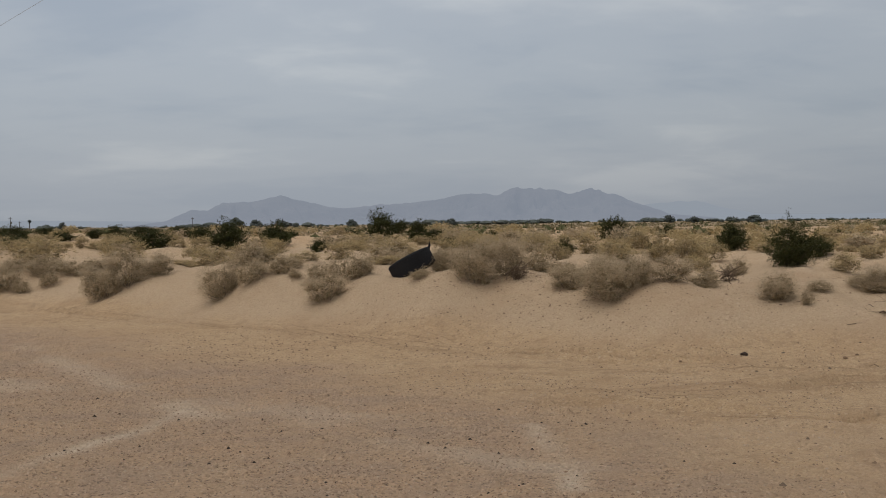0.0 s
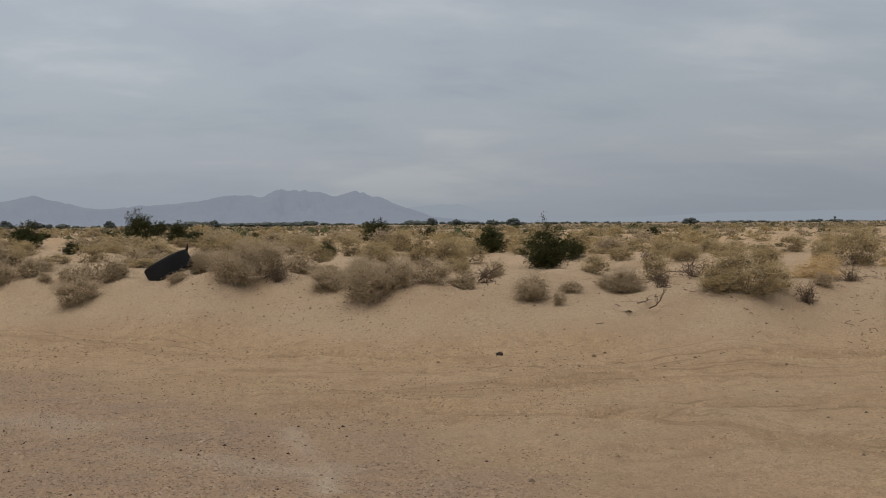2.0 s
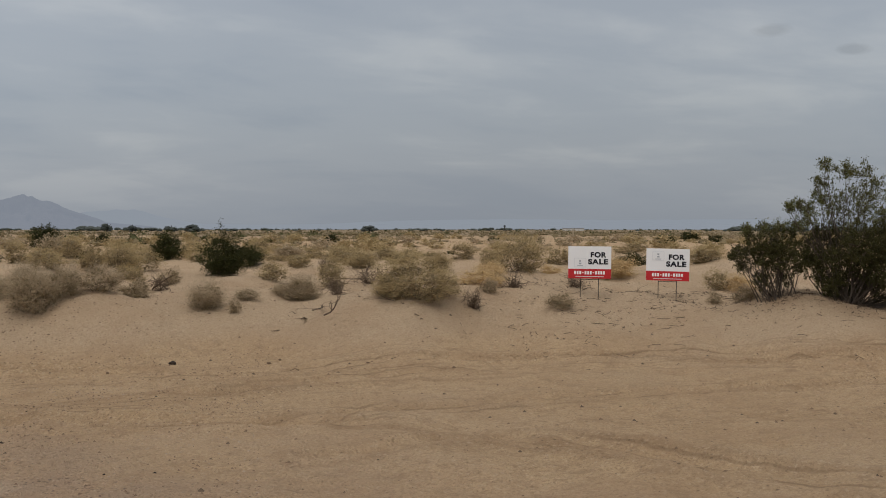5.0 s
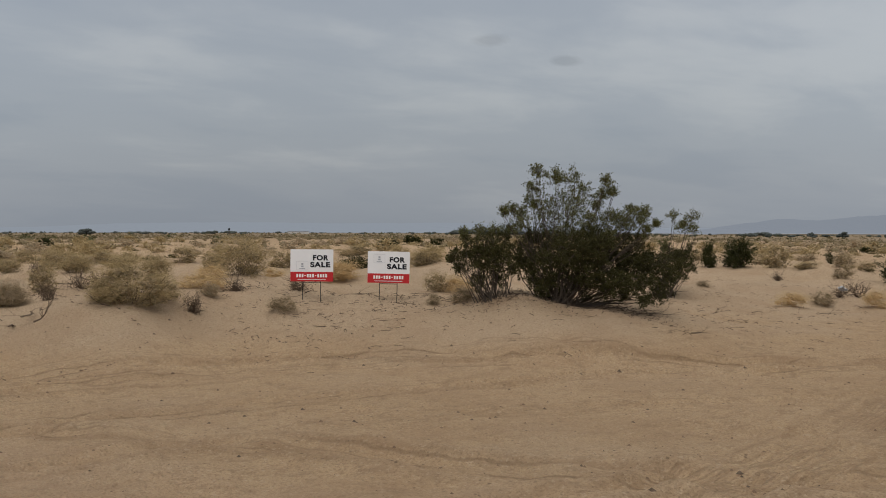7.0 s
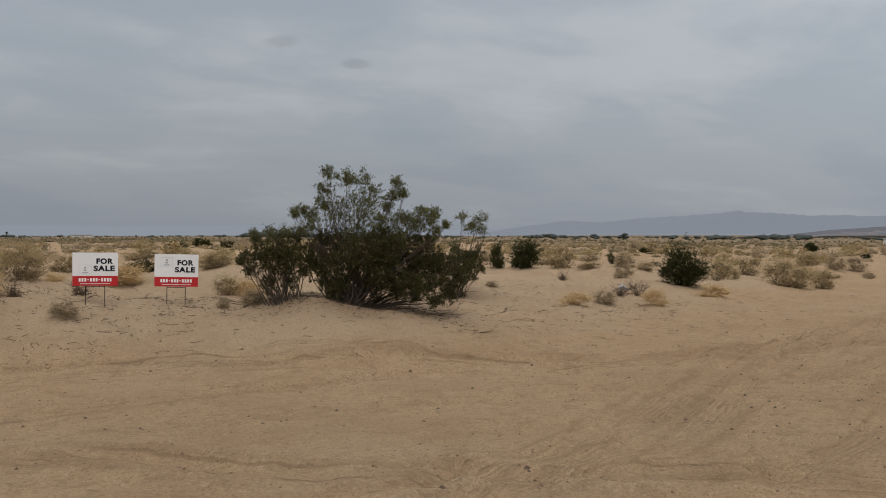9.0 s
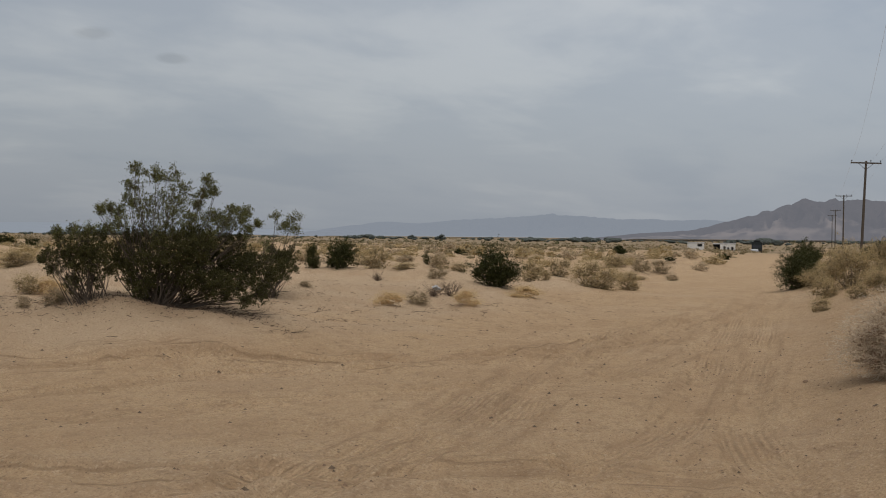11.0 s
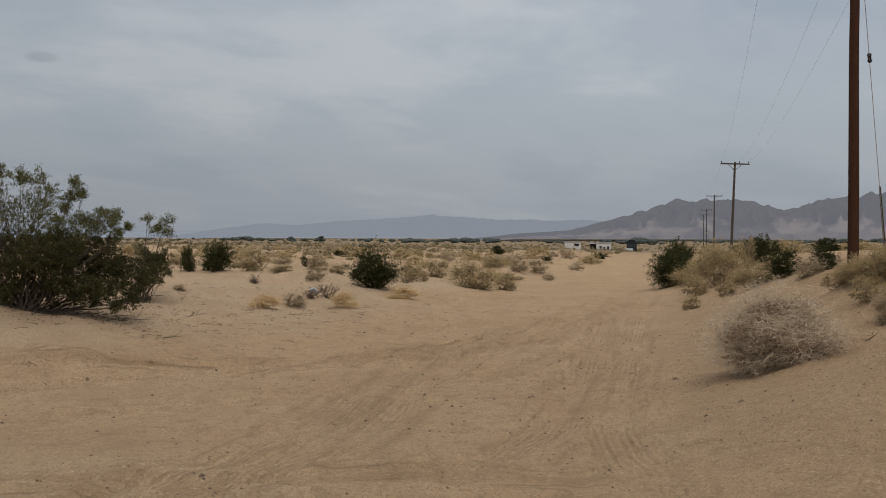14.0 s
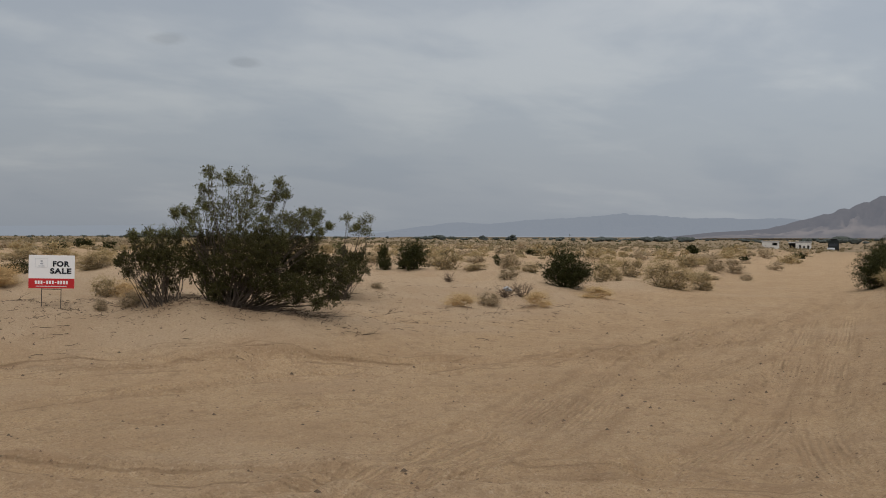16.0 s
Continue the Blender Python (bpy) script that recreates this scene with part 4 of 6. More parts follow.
STRAW_ROWS_A = [
    (-9.71, 35.72, 0.58, 0.42), (-14.07, 42.82, 0.70, 0.31), (-14.27, 41.24, 0.93, 0.45), (-13.17, 45.12, 0.57, 0.41), (-18.65, 57.91, 1.31, 0.37),
    (-12.62, 53.13, 0.82, 0.48), (-12.28, 55.44, 0.91, 0.45), (-7.22, 36.34, 0.66, 0.43), (-3.17, 21.88, 0.55, 0.24), (-5.76, 28.01, 0.63, 0.18),
    (-2.33, 27.30, 0.64, 0.37), (-2.45, 22.33, 0.40, 0.18), (-2.60, 21.60, 0.29, 0.20), (-3.55, 49.58, 0.90, 0.36), (-5.61, 66.62, 0.91, 0.48),
    (-1.38, 33.58, 1.36, 0.63), (-0.72, 43.37, 0.71, 0.28), (-1.13, 23.51, 0.74, 0.17), (0.00, 34.90, 0.57, 0.44), (1.04, 37.61, 1.35, 0.57),
    (2.85, 38.17, 0.97, 0.52), (2.58, 29.23, 0.53, 0.45), (3.85, 33.22, 0.78, 0.60), (4.29, 31.25, 0.71, 0.42),
]
STRAW_ROWS_B = [
    (6.31, 39.96, 0.90, 0.69), (5.11, 29.01, 0.60, 0.68), (5.86, 29.95, 0.89, 0.62), (4.65, 22.04, 0.30, 0.38), (9.62, 44.09, 0.60, 0.44),
    (12.46, 49.53, 0.59, 0.45), (7.13, 21.95, 0.54, 0.36), (15.28, 45.74, 1.24, 0.50), (11.14, 32.35, 0.53, 0.23), (15.12, 48.61, 0.88, 0.57),
    (6.69, 17.58, 0.44, 0.37), (11.58, 28.62, 0.77, 0.44), (16.50, 43.21, 1.04, 0.54), (15.45, 43.07, 0.91, 0.41), (17.20, 40.34, 1.18, 0.51),
    (6.78, 14.71, 0.89, 0.53), (9.02, 18.87, 0.57, 0.41), (16.41, 36.39, 0.79, 0.43), (16.07, 31.97, 0.73, 0.48), (11.46, 20.32, 0.85, 0.67),
    (15.97, 29.95, 0.54, 0.45), (17.42, 28.82, 0.73, 0.53), (25.97, 37.69, 1.03, 0.41), (20.43, 26.35, 1.14, 0.45),
]
STRAW_ROWS_C = [
    (12.95, 16.34, 0.47, 0.34), (29.89, 22.01, 0.77, 0.73), (34.24, 25.96, 0.70, 0.39), (32.48, 27.16, 0.58, 0.38), (31.65, 20.25, 0.57, 0.30),
    (29.82, 16.68, 0.69, 0.63), (35.95, 19.11, 0.86, 0.61), (30.68, 15.25, 1.30, 0.80), (44.86, 21.40, 0.95, 0.47), (38.95, 18.15, 0.74, 0.26),
    (29.84, 20.94, 0.66, 0.20), (26.92, 7.75, 0.54, 0.44), (33.28, 9.69, 0.98, 0.55), (28.29, 7.60, 1.02, 0.97), (23.97, 5.65, 0.81, 0.49),
    (24.32, 6.35, 0.40, 0.31), (22.99, 6.66, 0.40, 0.27), (21.20, 3.53, 0.37, 0.20), (16.37, 2.27, 0.55, 0.44), (15.48, 2.29, 0.33, 0.29),
    (16.48, 2.56, 0.42, 0.31), (16.40, 2.10, 0.48, 0.43), (16.62, 2.85, 0.32, 0.22), (15.14, 1.90, 0.38, 0.32),
]
STRAW_ROWS_D = [
    (6.47, 14.86, 0.43, 0.25), (7.31, 14.94, 0.37, 0.27),
]
STRAW_ROWS = STRAW_ROWS_A + STRAW_ROWS_B + STRAW_ROWS_C + STRAW_ROWS_D
GREEN_ROWS_A = [
    (-21.21, 60.69, 1.37, 0.66), (-25.18, 78.23, 1.42, 0.43), (-18.45, 59.84, 1.35, 0.43), (-15.16, 57.53, 1.04, 0.73), (-20.02, 71.31, 0.97, 0.52),
    (-19.85, 81.29, 1.84, 0.59), (-13.20, 62.21, 1.13, 0.45), (-6.40, 36.87, 1.16, 0.80), (-11.08, 56.59, 1.18, 0.61), (-6.71, 49.32, 1.34, 0.89),
    (-3.25, 32.40, 0.50, 0.32), (-2.55, 49.59, 1.34, 1.12), (-2.44, 67.27, 1.04, 0.67), (-0.90, 44.31, 0.80, 0.68), (0.24, 39.14, 0.53, 0.32),
    (3.04, 30.91, 0.48, 0.36), (2.53, 64.60, 0.59, 0.35), (6.63, 48.28, 1.09, 0.79), (8.95, 37.99, 0.89, 0.79), (7.99, 28.64, 1.28, 0.95),
    (9.83, 32.32, 0.73, 0.50), (11.83, 65.41, 0.77, 0.42), (19.16, 27.77, 0.95, 0.37), (35.71, 49.33, 0.94, 0.39),
]
GREEN_ROWS_B = [
    (31.81, 24.97, 0.95, 0.87), (31.12, 25.54, 0.47, 0.80), (36.89, 25.01, 0.28, 0.40), (26.44, 15.85, 1.35, 0.92), (34.55, 10.63, 1.37, 0.99),
    (55.45, 16.96, 1.34, 1.08), (30.11, 7.09, 0.94, 0.59), (23.77, 5.07, 0.59, 0.48), (22.30, 4.11, 0.49, 0.35),
]
GREEN_ROWS = GREEN_ROWS_A + GREEN_ROWS_B
GOLD_ROWS_A = [
    (8.47, 16.06, 0.71, 0.24), (13.08, 21.92, 0.45, 0.22), (13.27, 19.89, 0.82, 0.41), (13.22, 16.11, 0.54, 0.32), (9.33, 17.42, 0.53, 0.23),
    (13.39, 19.91, 0.65, 0.35), (20.52, 12.81, 0.54, 0.30), (18.58, 13.34, 0.61, 0.25), (24.59, 13.93, 0.75, 0.27),
]
GOLD_ROWS = GOLD_ROWS_A

placing = np.random.RandomState(3)


def with_neighbours(rows, rng, many):
    """Adds smaller bushes crowding behind and beside the larger ones."""
    more = []
    for x, y, wide, high in rows:
        far = math.hypot(x, y)
        for _ in range(many if wide > 0.4 and far < 75 else 0):
            aside, behind = rng.uniform(-1.1, 1.1) * wide, rng.uniform(0.15, 1.6) * wide
            px, py = x + aside * y / far + behind * x / far, y - aside * x / far + behind * y / far
            if abs(px * ROAD_SIDE[0] + py * ROAD_SIDE[1] - ROAD_OFF) > 2.4 or px * ROAD_WAY[0] + py * ROAD_WAY[1] < 0:
                more.append((px, py, wide * rng.uniform(0.4, 0.85), high * rng.uniform(0.4, 0.8)))
    return rows + more


set_out(GREY, with_neighbours([r for r in GREY_ROWS if r[0] < 5], placing, 2) + [r for r in GREY_ROWS if r[0] >= 5], placing, far_kinds=GREY_MID)
set_out(STRAW, with_neighbours([r for r in STRAW_ROWS if math.hypot(*r[:2]) > 26], placing, 1) + [r for r in STRAW_ROWS if math.hypot(*r[:2]) <= 26], placing, far_kinds=STRAW_MID)
set_out(GREEN, [(x, y, wide * 0.95, high * 1.1) for x, y, wide, high in GREEN_ROWS], placing, 0.08, GREEN_MID, 0.03)
set_out(GOLD, GOLD_ROWS, placing, 0.1)

# ---- the belt of bushes behind the western bank, close set
BELT, belt_rng = [], np.random.RandomState(77)
SPOTS = np.array([r[:2] for r in GREY_ROWS + STRAW_ROWS + GREEN_ROWS])
while len(BELT) < 66:
    b, r = radians(belt_rng.uniform(-21, 24)), math.sqrt(belt_rng.uniform(25**2, 50**2))
    x, y = r * math.sin(b), r * math.cos(b)
    if np.hypot(*(SPOTS - (x, y)).T).min() > 0.9:
        SPOTS = np.vstack([SPOTS, (x, y)])
        wide = belt_rng.uniform(0.55, 1.25)
        BELT.append((x, y, wide, wide * belt_rng.uniform(0.45, 0.62)))
set_out(STRAW_MID, BELT[:36], placing)
set_out(GREY_MID, BELT[36:54], placing)
set_out(GREEN_MID, [r for r in BELT[54:] if math.hypot(r[0], r[1]) > 40], placing, 0.08)


# ---- the tall creosote beside the signs, with a smaller one at each side
def tall_creosote(name, at, clumps, seed, label, thick=1.0, sink=0.08):
    """A tall open creosote: wands from one root to each leafy clump (sideways, up, how wide), gaps between them."""
    rng = np.random.RandomState(seed)
    x, y = at
    root = thing(name, Matrix.Translation((x, y, ground_at(x, y) - sink)), label, "bush")
    out = np.array([x, y]) / math.hypot(x, y)
    side = np.array([out[1], -out[0]])
    limbs, sprays = Heap(), {"lower_foliage": [], "upper_foliage": []}
    for across, up, wide in clumps:
        heavy = up < 1.06 and wide > 0.16
        back = rng.uniform(-0.55, 0.55) * (1.0 if heavy else 0.5)
        middle = np.array([*(side * across + out * back), up * 0.975])
        for k in range(3 + int(wide * 18)):
            goal = middle + rng.normal(size=3) * wide * 0.45
            goal[2] = max(goal[2], 0.03)
            foot = np.array([*(rng.normal(size=2) * 0.1), -0.05])
            low = min(0.5, 0.25 + 0.2 * up)
            bend = foot + (goal - foot) * np.array([0.5, 0.5, low]) + rng.normal(size=3) * 0.05
            third = foot + (goal - foot) * np.array([0.82, 0.82, 0.78]) + rng.normal(size=3) * 0.04
            bend[2], third[2] = max(bend[2], 0.04), max(third[2], 0.05)
            if k < (2 if heavy else 3):
                limbs.tube([foot, bend, third, goal], [0.009, 0.006, 0.004, 0.0025], 4)
            # twigs spread through the clump, each with its tufts of leaves
            for _ in range(16 if heavy else 9):
                d = rng.normal(size=3) + np.array([0, 0, 0.2])
                end = middle + d / np.linalg.norm(d) * wide * rng.rand() ** 0.4 * 1.12
                end[2] = max(end[2], 0.02)
                start = end + (goal - end) * 0.5 + rng.normal(size=3) * 0.01
                if rng.rand() < (0.25 if heavy else 0.7):
                    limbs.tube([start, end], [0.0032, 0.002], 3)
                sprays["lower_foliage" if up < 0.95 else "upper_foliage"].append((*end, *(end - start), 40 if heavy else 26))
    part("wood", limbs.mesh("wood", STEM_PALE), None, root)
    for tag, rows in sprays.items():
        if not rows:
            continue
        rows = np.array(rows)
        which = np.repeat(np.arange(len(rows)), (rows[:, 6] * thick * (1.0 if tag == "lower_foliage" else 0.72)).astype(int))
        n = len(which)
        way = rows[which, 3:6] / (np.linalg.norm(rows[which, 3:6], axis=1, keepdims=True) + 0.02)
        spot = rows[which, :3] + way * rng.normal(size=(n, 1)) * 0.034 + rng.normal(size=(n, 3)) * 0.014
        spot[:, 2] = np.maximum(spot[:, 2], 0.0)
        verts = blades(rng, spot, way + rng.normal(size=(n, 3)) * 0.7 + np.array([0, 0, 0.15]), rng.uniform(0.016, 0.034, n), rng.uniform(0.010, 0.017, n))
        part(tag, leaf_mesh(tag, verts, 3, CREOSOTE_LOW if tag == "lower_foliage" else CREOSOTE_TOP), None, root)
    return root


TALL_UPPER = [(-0.25, 1.93, 0.1), (-0.03, 1.84, 0.15), (0.19, 1.78, 0.17), (0.38, 1.63, 0.15), (-0.31, 1.69, 0.13), (-0.36, 1.49, 0.11), (-0.18, 1.41, 0.17), (0.08, 1.49, 0.2), (0.28, 1.39, 0.19), (-0.11, 1.19, 0.19), (0.19, 1.15, 0.22), (0.45, 1.23, 0.13), (-0.62, 1.39, 0.1), (-0.72, 1.36, 0.06), (-0.51, 1.32, 0.11), (-0.48, 1.15, 0.15), (-0.66, 1.08, 0.11), (0.69, 1.78, 0.08), (0.77, 1.63, 0.07), (0.64, 1.63, 0.07), (0.56, 1.45, 0.07), (0.71, 1.26, 0.13), (0.86, 1.23, 0.13), (1.03, 1.36, 0.09), (1.23, 1.34, 0.09), (1.12, 1.23, 0.13), (0.97, 1.15, 0.15), (1.38, 1.19, 0.04), (1.23, 1.08, 0.09)]
TALL_LOWER = [(-0.33, 0.86, 0.22), (-0.07, 0.86, 0.26), (0.23, 0.86, 0.28), (0.52, 0.86, 0.26), (0.78, 0.82, 0.28), (1.08, 0.78, 0.26), (-0.44, 0.6, 0.19), (-0.14, 0.56, 0.22), (0.19, 0.56, 0.22), (0.49, 0.6, 0.22), (0.78, 0.56, 0.26), (1.08, 0.52, 0.24), (1.3, 0.6, 0.17), (0.64, 0.37, 0.15), (0.86, 0.34, 0.17), (1.12, 0.3, 0.15), (-0.33, 0.37, 0.11), (1.3, 0.34, 0.11), (0.93, 0.19, 0.09), (0.49, 1.04, 0.15), (0.71, 1.0, 0.15), (0.2, 0.34, 0.13), (-0.12, 0.3, 0.12), (1.42, 0.16, 0.12), (1.2, 0.1, 0.1), (0.45, 0.4, 0.16), (1.5, 0.62, 0.16), (1.52, 0.38, 0.13), (-0.2, 0.24, 0.1), (0.12, 0.22, 0.11), (0.4, 0.24, 0.12), (0.68, 0.22, 0.12)]
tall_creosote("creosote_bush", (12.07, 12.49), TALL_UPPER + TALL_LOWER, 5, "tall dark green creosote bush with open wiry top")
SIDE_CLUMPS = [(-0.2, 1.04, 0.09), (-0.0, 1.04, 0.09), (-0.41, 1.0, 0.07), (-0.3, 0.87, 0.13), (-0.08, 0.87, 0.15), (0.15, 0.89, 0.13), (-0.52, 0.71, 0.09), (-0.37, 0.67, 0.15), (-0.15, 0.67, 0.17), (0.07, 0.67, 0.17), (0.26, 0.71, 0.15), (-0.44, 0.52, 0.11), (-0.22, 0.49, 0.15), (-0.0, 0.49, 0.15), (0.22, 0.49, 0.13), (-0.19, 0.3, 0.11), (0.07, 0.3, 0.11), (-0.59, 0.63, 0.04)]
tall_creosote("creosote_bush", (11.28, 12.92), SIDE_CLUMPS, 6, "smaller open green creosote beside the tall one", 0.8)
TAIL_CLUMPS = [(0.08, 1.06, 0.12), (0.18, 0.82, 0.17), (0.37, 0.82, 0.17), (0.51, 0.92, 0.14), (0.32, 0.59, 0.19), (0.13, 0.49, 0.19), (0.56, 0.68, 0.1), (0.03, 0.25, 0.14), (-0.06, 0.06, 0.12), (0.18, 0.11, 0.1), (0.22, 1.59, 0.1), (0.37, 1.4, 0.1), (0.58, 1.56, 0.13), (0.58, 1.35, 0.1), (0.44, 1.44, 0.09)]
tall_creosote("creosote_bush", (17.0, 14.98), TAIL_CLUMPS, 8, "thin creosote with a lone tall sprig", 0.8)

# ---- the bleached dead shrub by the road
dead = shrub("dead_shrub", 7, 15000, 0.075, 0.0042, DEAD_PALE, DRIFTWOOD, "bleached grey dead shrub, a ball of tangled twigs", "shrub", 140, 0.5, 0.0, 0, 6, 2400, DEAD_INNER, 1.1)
wiry, wire_rng = Heap(), np.random.RandomState(12)
starts, outs, _ = lobed_mound(wire_rng, 1500, 0.5)
for p, d in zip(starts * 1.0, outs):
    path = [p]
    way = d * 0.5 + wire_rng.normal(size=3) * 0.9
    for _ in range(3):
        way = way * 0.7 + wire_rng.normal(size=3) * 0.8
        path.append(path[-1] + way / np.linalg.norm(way) * 0.04)
    wiry.tube([np.maximum(q, (-9, -9, 0.01)) for q in path], [0.0027, 0.0025, 0.0022, 0.0016], 3)
part("tangle", wiry.mesh("tangle", DEAD_PALE), None, dead)
x, y, wide, high = 12.25, 2.50, 1.30, 0.82
dead.matrix_basis = Matrix.Translation((x, y, ground_at(x, y) - 0.1)) @ lie(x, y, wide, 0.4) @ Matrix.Diagonal((wide * 1.0, wide * 1.05, high * 1.06, 1))

# ---- small bare bushes, dead and dark
def bare_bush(x, y, wide, high, seed):
    rng = np.random.RandomState(seed)
    root = thing("bare_bush", Matrix.Translation((x, y, ground_at(x, y) - 0.02)), "small dead bush of dark bare twigs", "shrub")
    heap = Heap()
    for _ in range(26):
        a, lean = rng.uniform(0, 6.28), rng.uniform(0.3, 1.0)
        tip = np.array([math.cos(a) * wide * 0.5 * lean, math.sin(a) * wide * 0.5 * lean, high * rng.uniform(0.4, 1.05)])
        path = [np.zeros(3), tip * np.array([0.5, 0.5, 0.4]) + rng.normal(size=3) * 0.03, tip * 0.8 + rng.normal(size=3) * 0.03, tip + rng.normal(size=3) * 0.04]
        heap.tube([np.maximum(p, (-9, -9, 0.0)) for p in path], [0.0055, 0.0045, 0.003, 0.0018], 4)
        for _ in range(2):
            t = path[2] + rng.normal(size=3) * 0.02
            heap.tube([t, t + rng.normal(size=3) * 0.05, t + rng.normal(size=3) * 0.09 + np.array([0, 0, 0.03])], [0.004, 0.003, 0.002], 3)
    part("wood", heap.mesh("wood", DRIFTWOOD), None, root)


for n, (x, y, wide, high) in enumerate([(10.74, 29.11, 0.40, 0.28), (7.16, 17.32, 0.56, 0.24), (6.15, 15.97, 0.26, 0.22), (7.63, 14.74, 0.24, 0.21), (8.77, 15.67, 0.13, 0.11), (9.74, 15.55, 0.35, 0.16), (7.70, 17.94, 0.32, 0.19), (21.94, 14.16, 0.52, 0.31), (21.07, 14.00, 0.23, 0.14), (1.07, 17.96, 0.31, 0.20), (5.05, 21.89, 0.36, 0.26), (26.16, 19.22, 0.15, 0.21)]):
    bare_bush(x, y, wide, high, 500 + n)

# ---- scrub of the middle distance, bush by bush, thinning out to a carpet
def off_the_road(x, y, gap=2.2):
    across, ahead = x * ROAD_SIDE[0] + y * ROAD_SIDE[1] - ROAD_OFF, x * ROAD_WAY[0] + y * ROAD_WAY[1]
    return (ahead < 0) | (np.abs(across) > gap)


scatter = np.random.RandomState(21)
beyond = {}
TAKEN = np.array([r[:2] for r in GREY_ROWS + STRAW_ROWS + GREEN_ROWS])
made = 0
while made < 720:
    b, r = radians(scatter.uniform(-24, 88) if scatter.rand() < 0.75 else scatter.uniform(-24, 26)), math.sqrt(scatter.uniform(38**2, 98**2))
    x, y = r * math.sin(b), r * math.cos(b)
    if not off_the_road(x, y) or r < np.interp(math.degrees(b), (-24, 0, 15, 45, 60, 90), (46, 42, 40, 42, 44, 34)) or np.hypot(*(TAKEN - (x, y)).T).min() < 1.35:
        continue
    TAKEN = np.vstack([TAKEN, (x, y)])
    wide = 0.5 + 0.8 * scatter.rand() ** 1.4
    green = scatter.rand() < (0.2 if b < 0 else 0.05)
    pale = scatter.rand() < 0.75
    kinds = GREEN_FAR if green else (STRAW_FAR if pale else GREY_FAR)
    beyond.setdefault(kinds[0].name.split(".")[0], []).append((kinds[scatter.randint(len(kinds))], x, y, wide, wide * scatter.uniform(0.42, 0.62)))
    made += 1
for name, rows in beyond.items():
    # past forty metres the bushes run together to the eye
    joined = []
    for kind, x, y, wide, high in rows:
        me = kind.children[0].data
        flat = np.empty(len(me.vertices) * 3, np.float32)
        me.vertices.foreach_get("co", flat)
        flat = flat.reshape(-1, 3) * np.array([wide * 1.1, wide * 1.1, high * 1.05])
        c, n = scatter.normal(size=2) / 1.0
        c, n = np.array([c, n]) / math.hypot(c, n)
        joined.append(np.stack([flat[:, 0] * c - flat[:, 1] * n + x, flat[:, 0] * n + flat[:, 1] * c + y, flat[:, 2] + ground_at(x, y) - 0.08 * high], 1))
    stuff = {"saltbush": ("grey saltbush run together on the plain", SALT_GREY), "straw_bush": ("straw-coloured bushes run together on the plain", SALT_STRAW), "creosote_bush": ("dark green creosote dotted over the plain", CREOSOTE)}[name]
    tagged(new("far_" + name, leaf_mesh("far_" + name, np.concatenate(joined), 3, stuff[1])), stuff[0], "scrub", kind="stuff")
clear_away(GREY_MID + STRAW_MID + GREEN_MID + GREY + STRAW + GREEN + GOLD + GREY_FAR + STRAW_FAR + GREEN_FAR)


def far_carpet(name, label, count, near, far, tall, material, seed, leaves, share=(-27, 92), fine=0.1, patchy=-0.25, kernel=False):
    """Low scrub too far off to count, each plant a rounded mound of small tufts on the ground."""
    rng = np.random.RandomState(seed)
    b = np.radians(rng.uniform(*share, count))
    r = np.sqrt(rng.uniform(near**2, far**2, count))
    x, y = r * np.sin(b), r * np.cos(b)
    keep = off_the_road(x, y, 2.4) & (fbm(x / 14.0 + 50, y / 14.0, 2) > patchy)
    x, y, r = x[keep], y[keep], r[keep]
    z, n, k = height(x, y, False), len(x), leaves
    wide = (0.35 + 1.0 * rng.rand(n) ** 1.5) * tall * 1.9
    at = on_dome(rng, n * k).reshape(n, k, 3) * (rng.rand(n, k, 1) ** 0.3)
    at[:, :, 2] = at[:, :, 2] ** 1.2
    turn = rng.uniform(0, 6.28, (n, 1))
    lobe = 1 + 0.22 * np.cos(2 * np.arctan2(at[:, :, 1], at[:, :, 0]) + turn) + 0.15 * np.cos(3 * np.arctan2(at[:, :, 1], at[:, :, 0]) - turn)
    at[:, :, :2] *= lobe[:, :, None]
    at = at * np.stack([wide / 2, wide / 2, wide * rng.uniform(0.32, 0.52, n)], 1)[:, None]
    at += np.stack([x, y, z - 0.03], 1)[:, None]
    way = on_dome(rng, n * k) + np.array([0, 0, 0.3])
    size = np.repeat(wide, k) * fine * rng.uniform(0.7, 1.5, n * k)
    verts = blades(rng, at.reshape(-1, 3), way, size * 1.3, size)
    core = (LUMP_VERTS * np.array([0.38, 0.38, 0.33]))[None] * wide[:, None, None] * rng.uniform(0.55, 1.1, (n, len(LUMP_VERTS), 1))
    core = core + np.stack([x, y, z], 1)[:, None]
    return tagged(new(name, with_kernels(name, verts, list(core) if kernel else [], material)), label, "scrub", kind="stuff")


far_carpet("scrub", "low tan desert scrub scattered over the plain", 6000, 62, 200, 0.46, FAR_SCRUB, 31, 24, fine=0.095, patchy=-0.3, kernel=True)
far_carpet("scrub", "far tan scrub dotted over the plain", 10500, 195, 480, 0.5, FAR_SCRUB, 32, 14, fine=0.17, patchy=-0.3, kernel=True)
far_carpet("scrub", "tan scrub merging towards the horizon", 5000, 470, 1000, 0.7, FAR_SCRUB, 35, 12, fine=0.2)
far_carpet("green_scrub", "dark green scrub dotted over the plain", 420, 100, 360, 0.6, FAR_GREEN, 33, 130, fine=0.055, kernel=True)
far_carpet("green_scrub", "dark green scrub among the western dunes", 640, 62, 280, 0.75, FAR_GREEN, 36, 80, (-27, 24), 0.068, kernel=True)
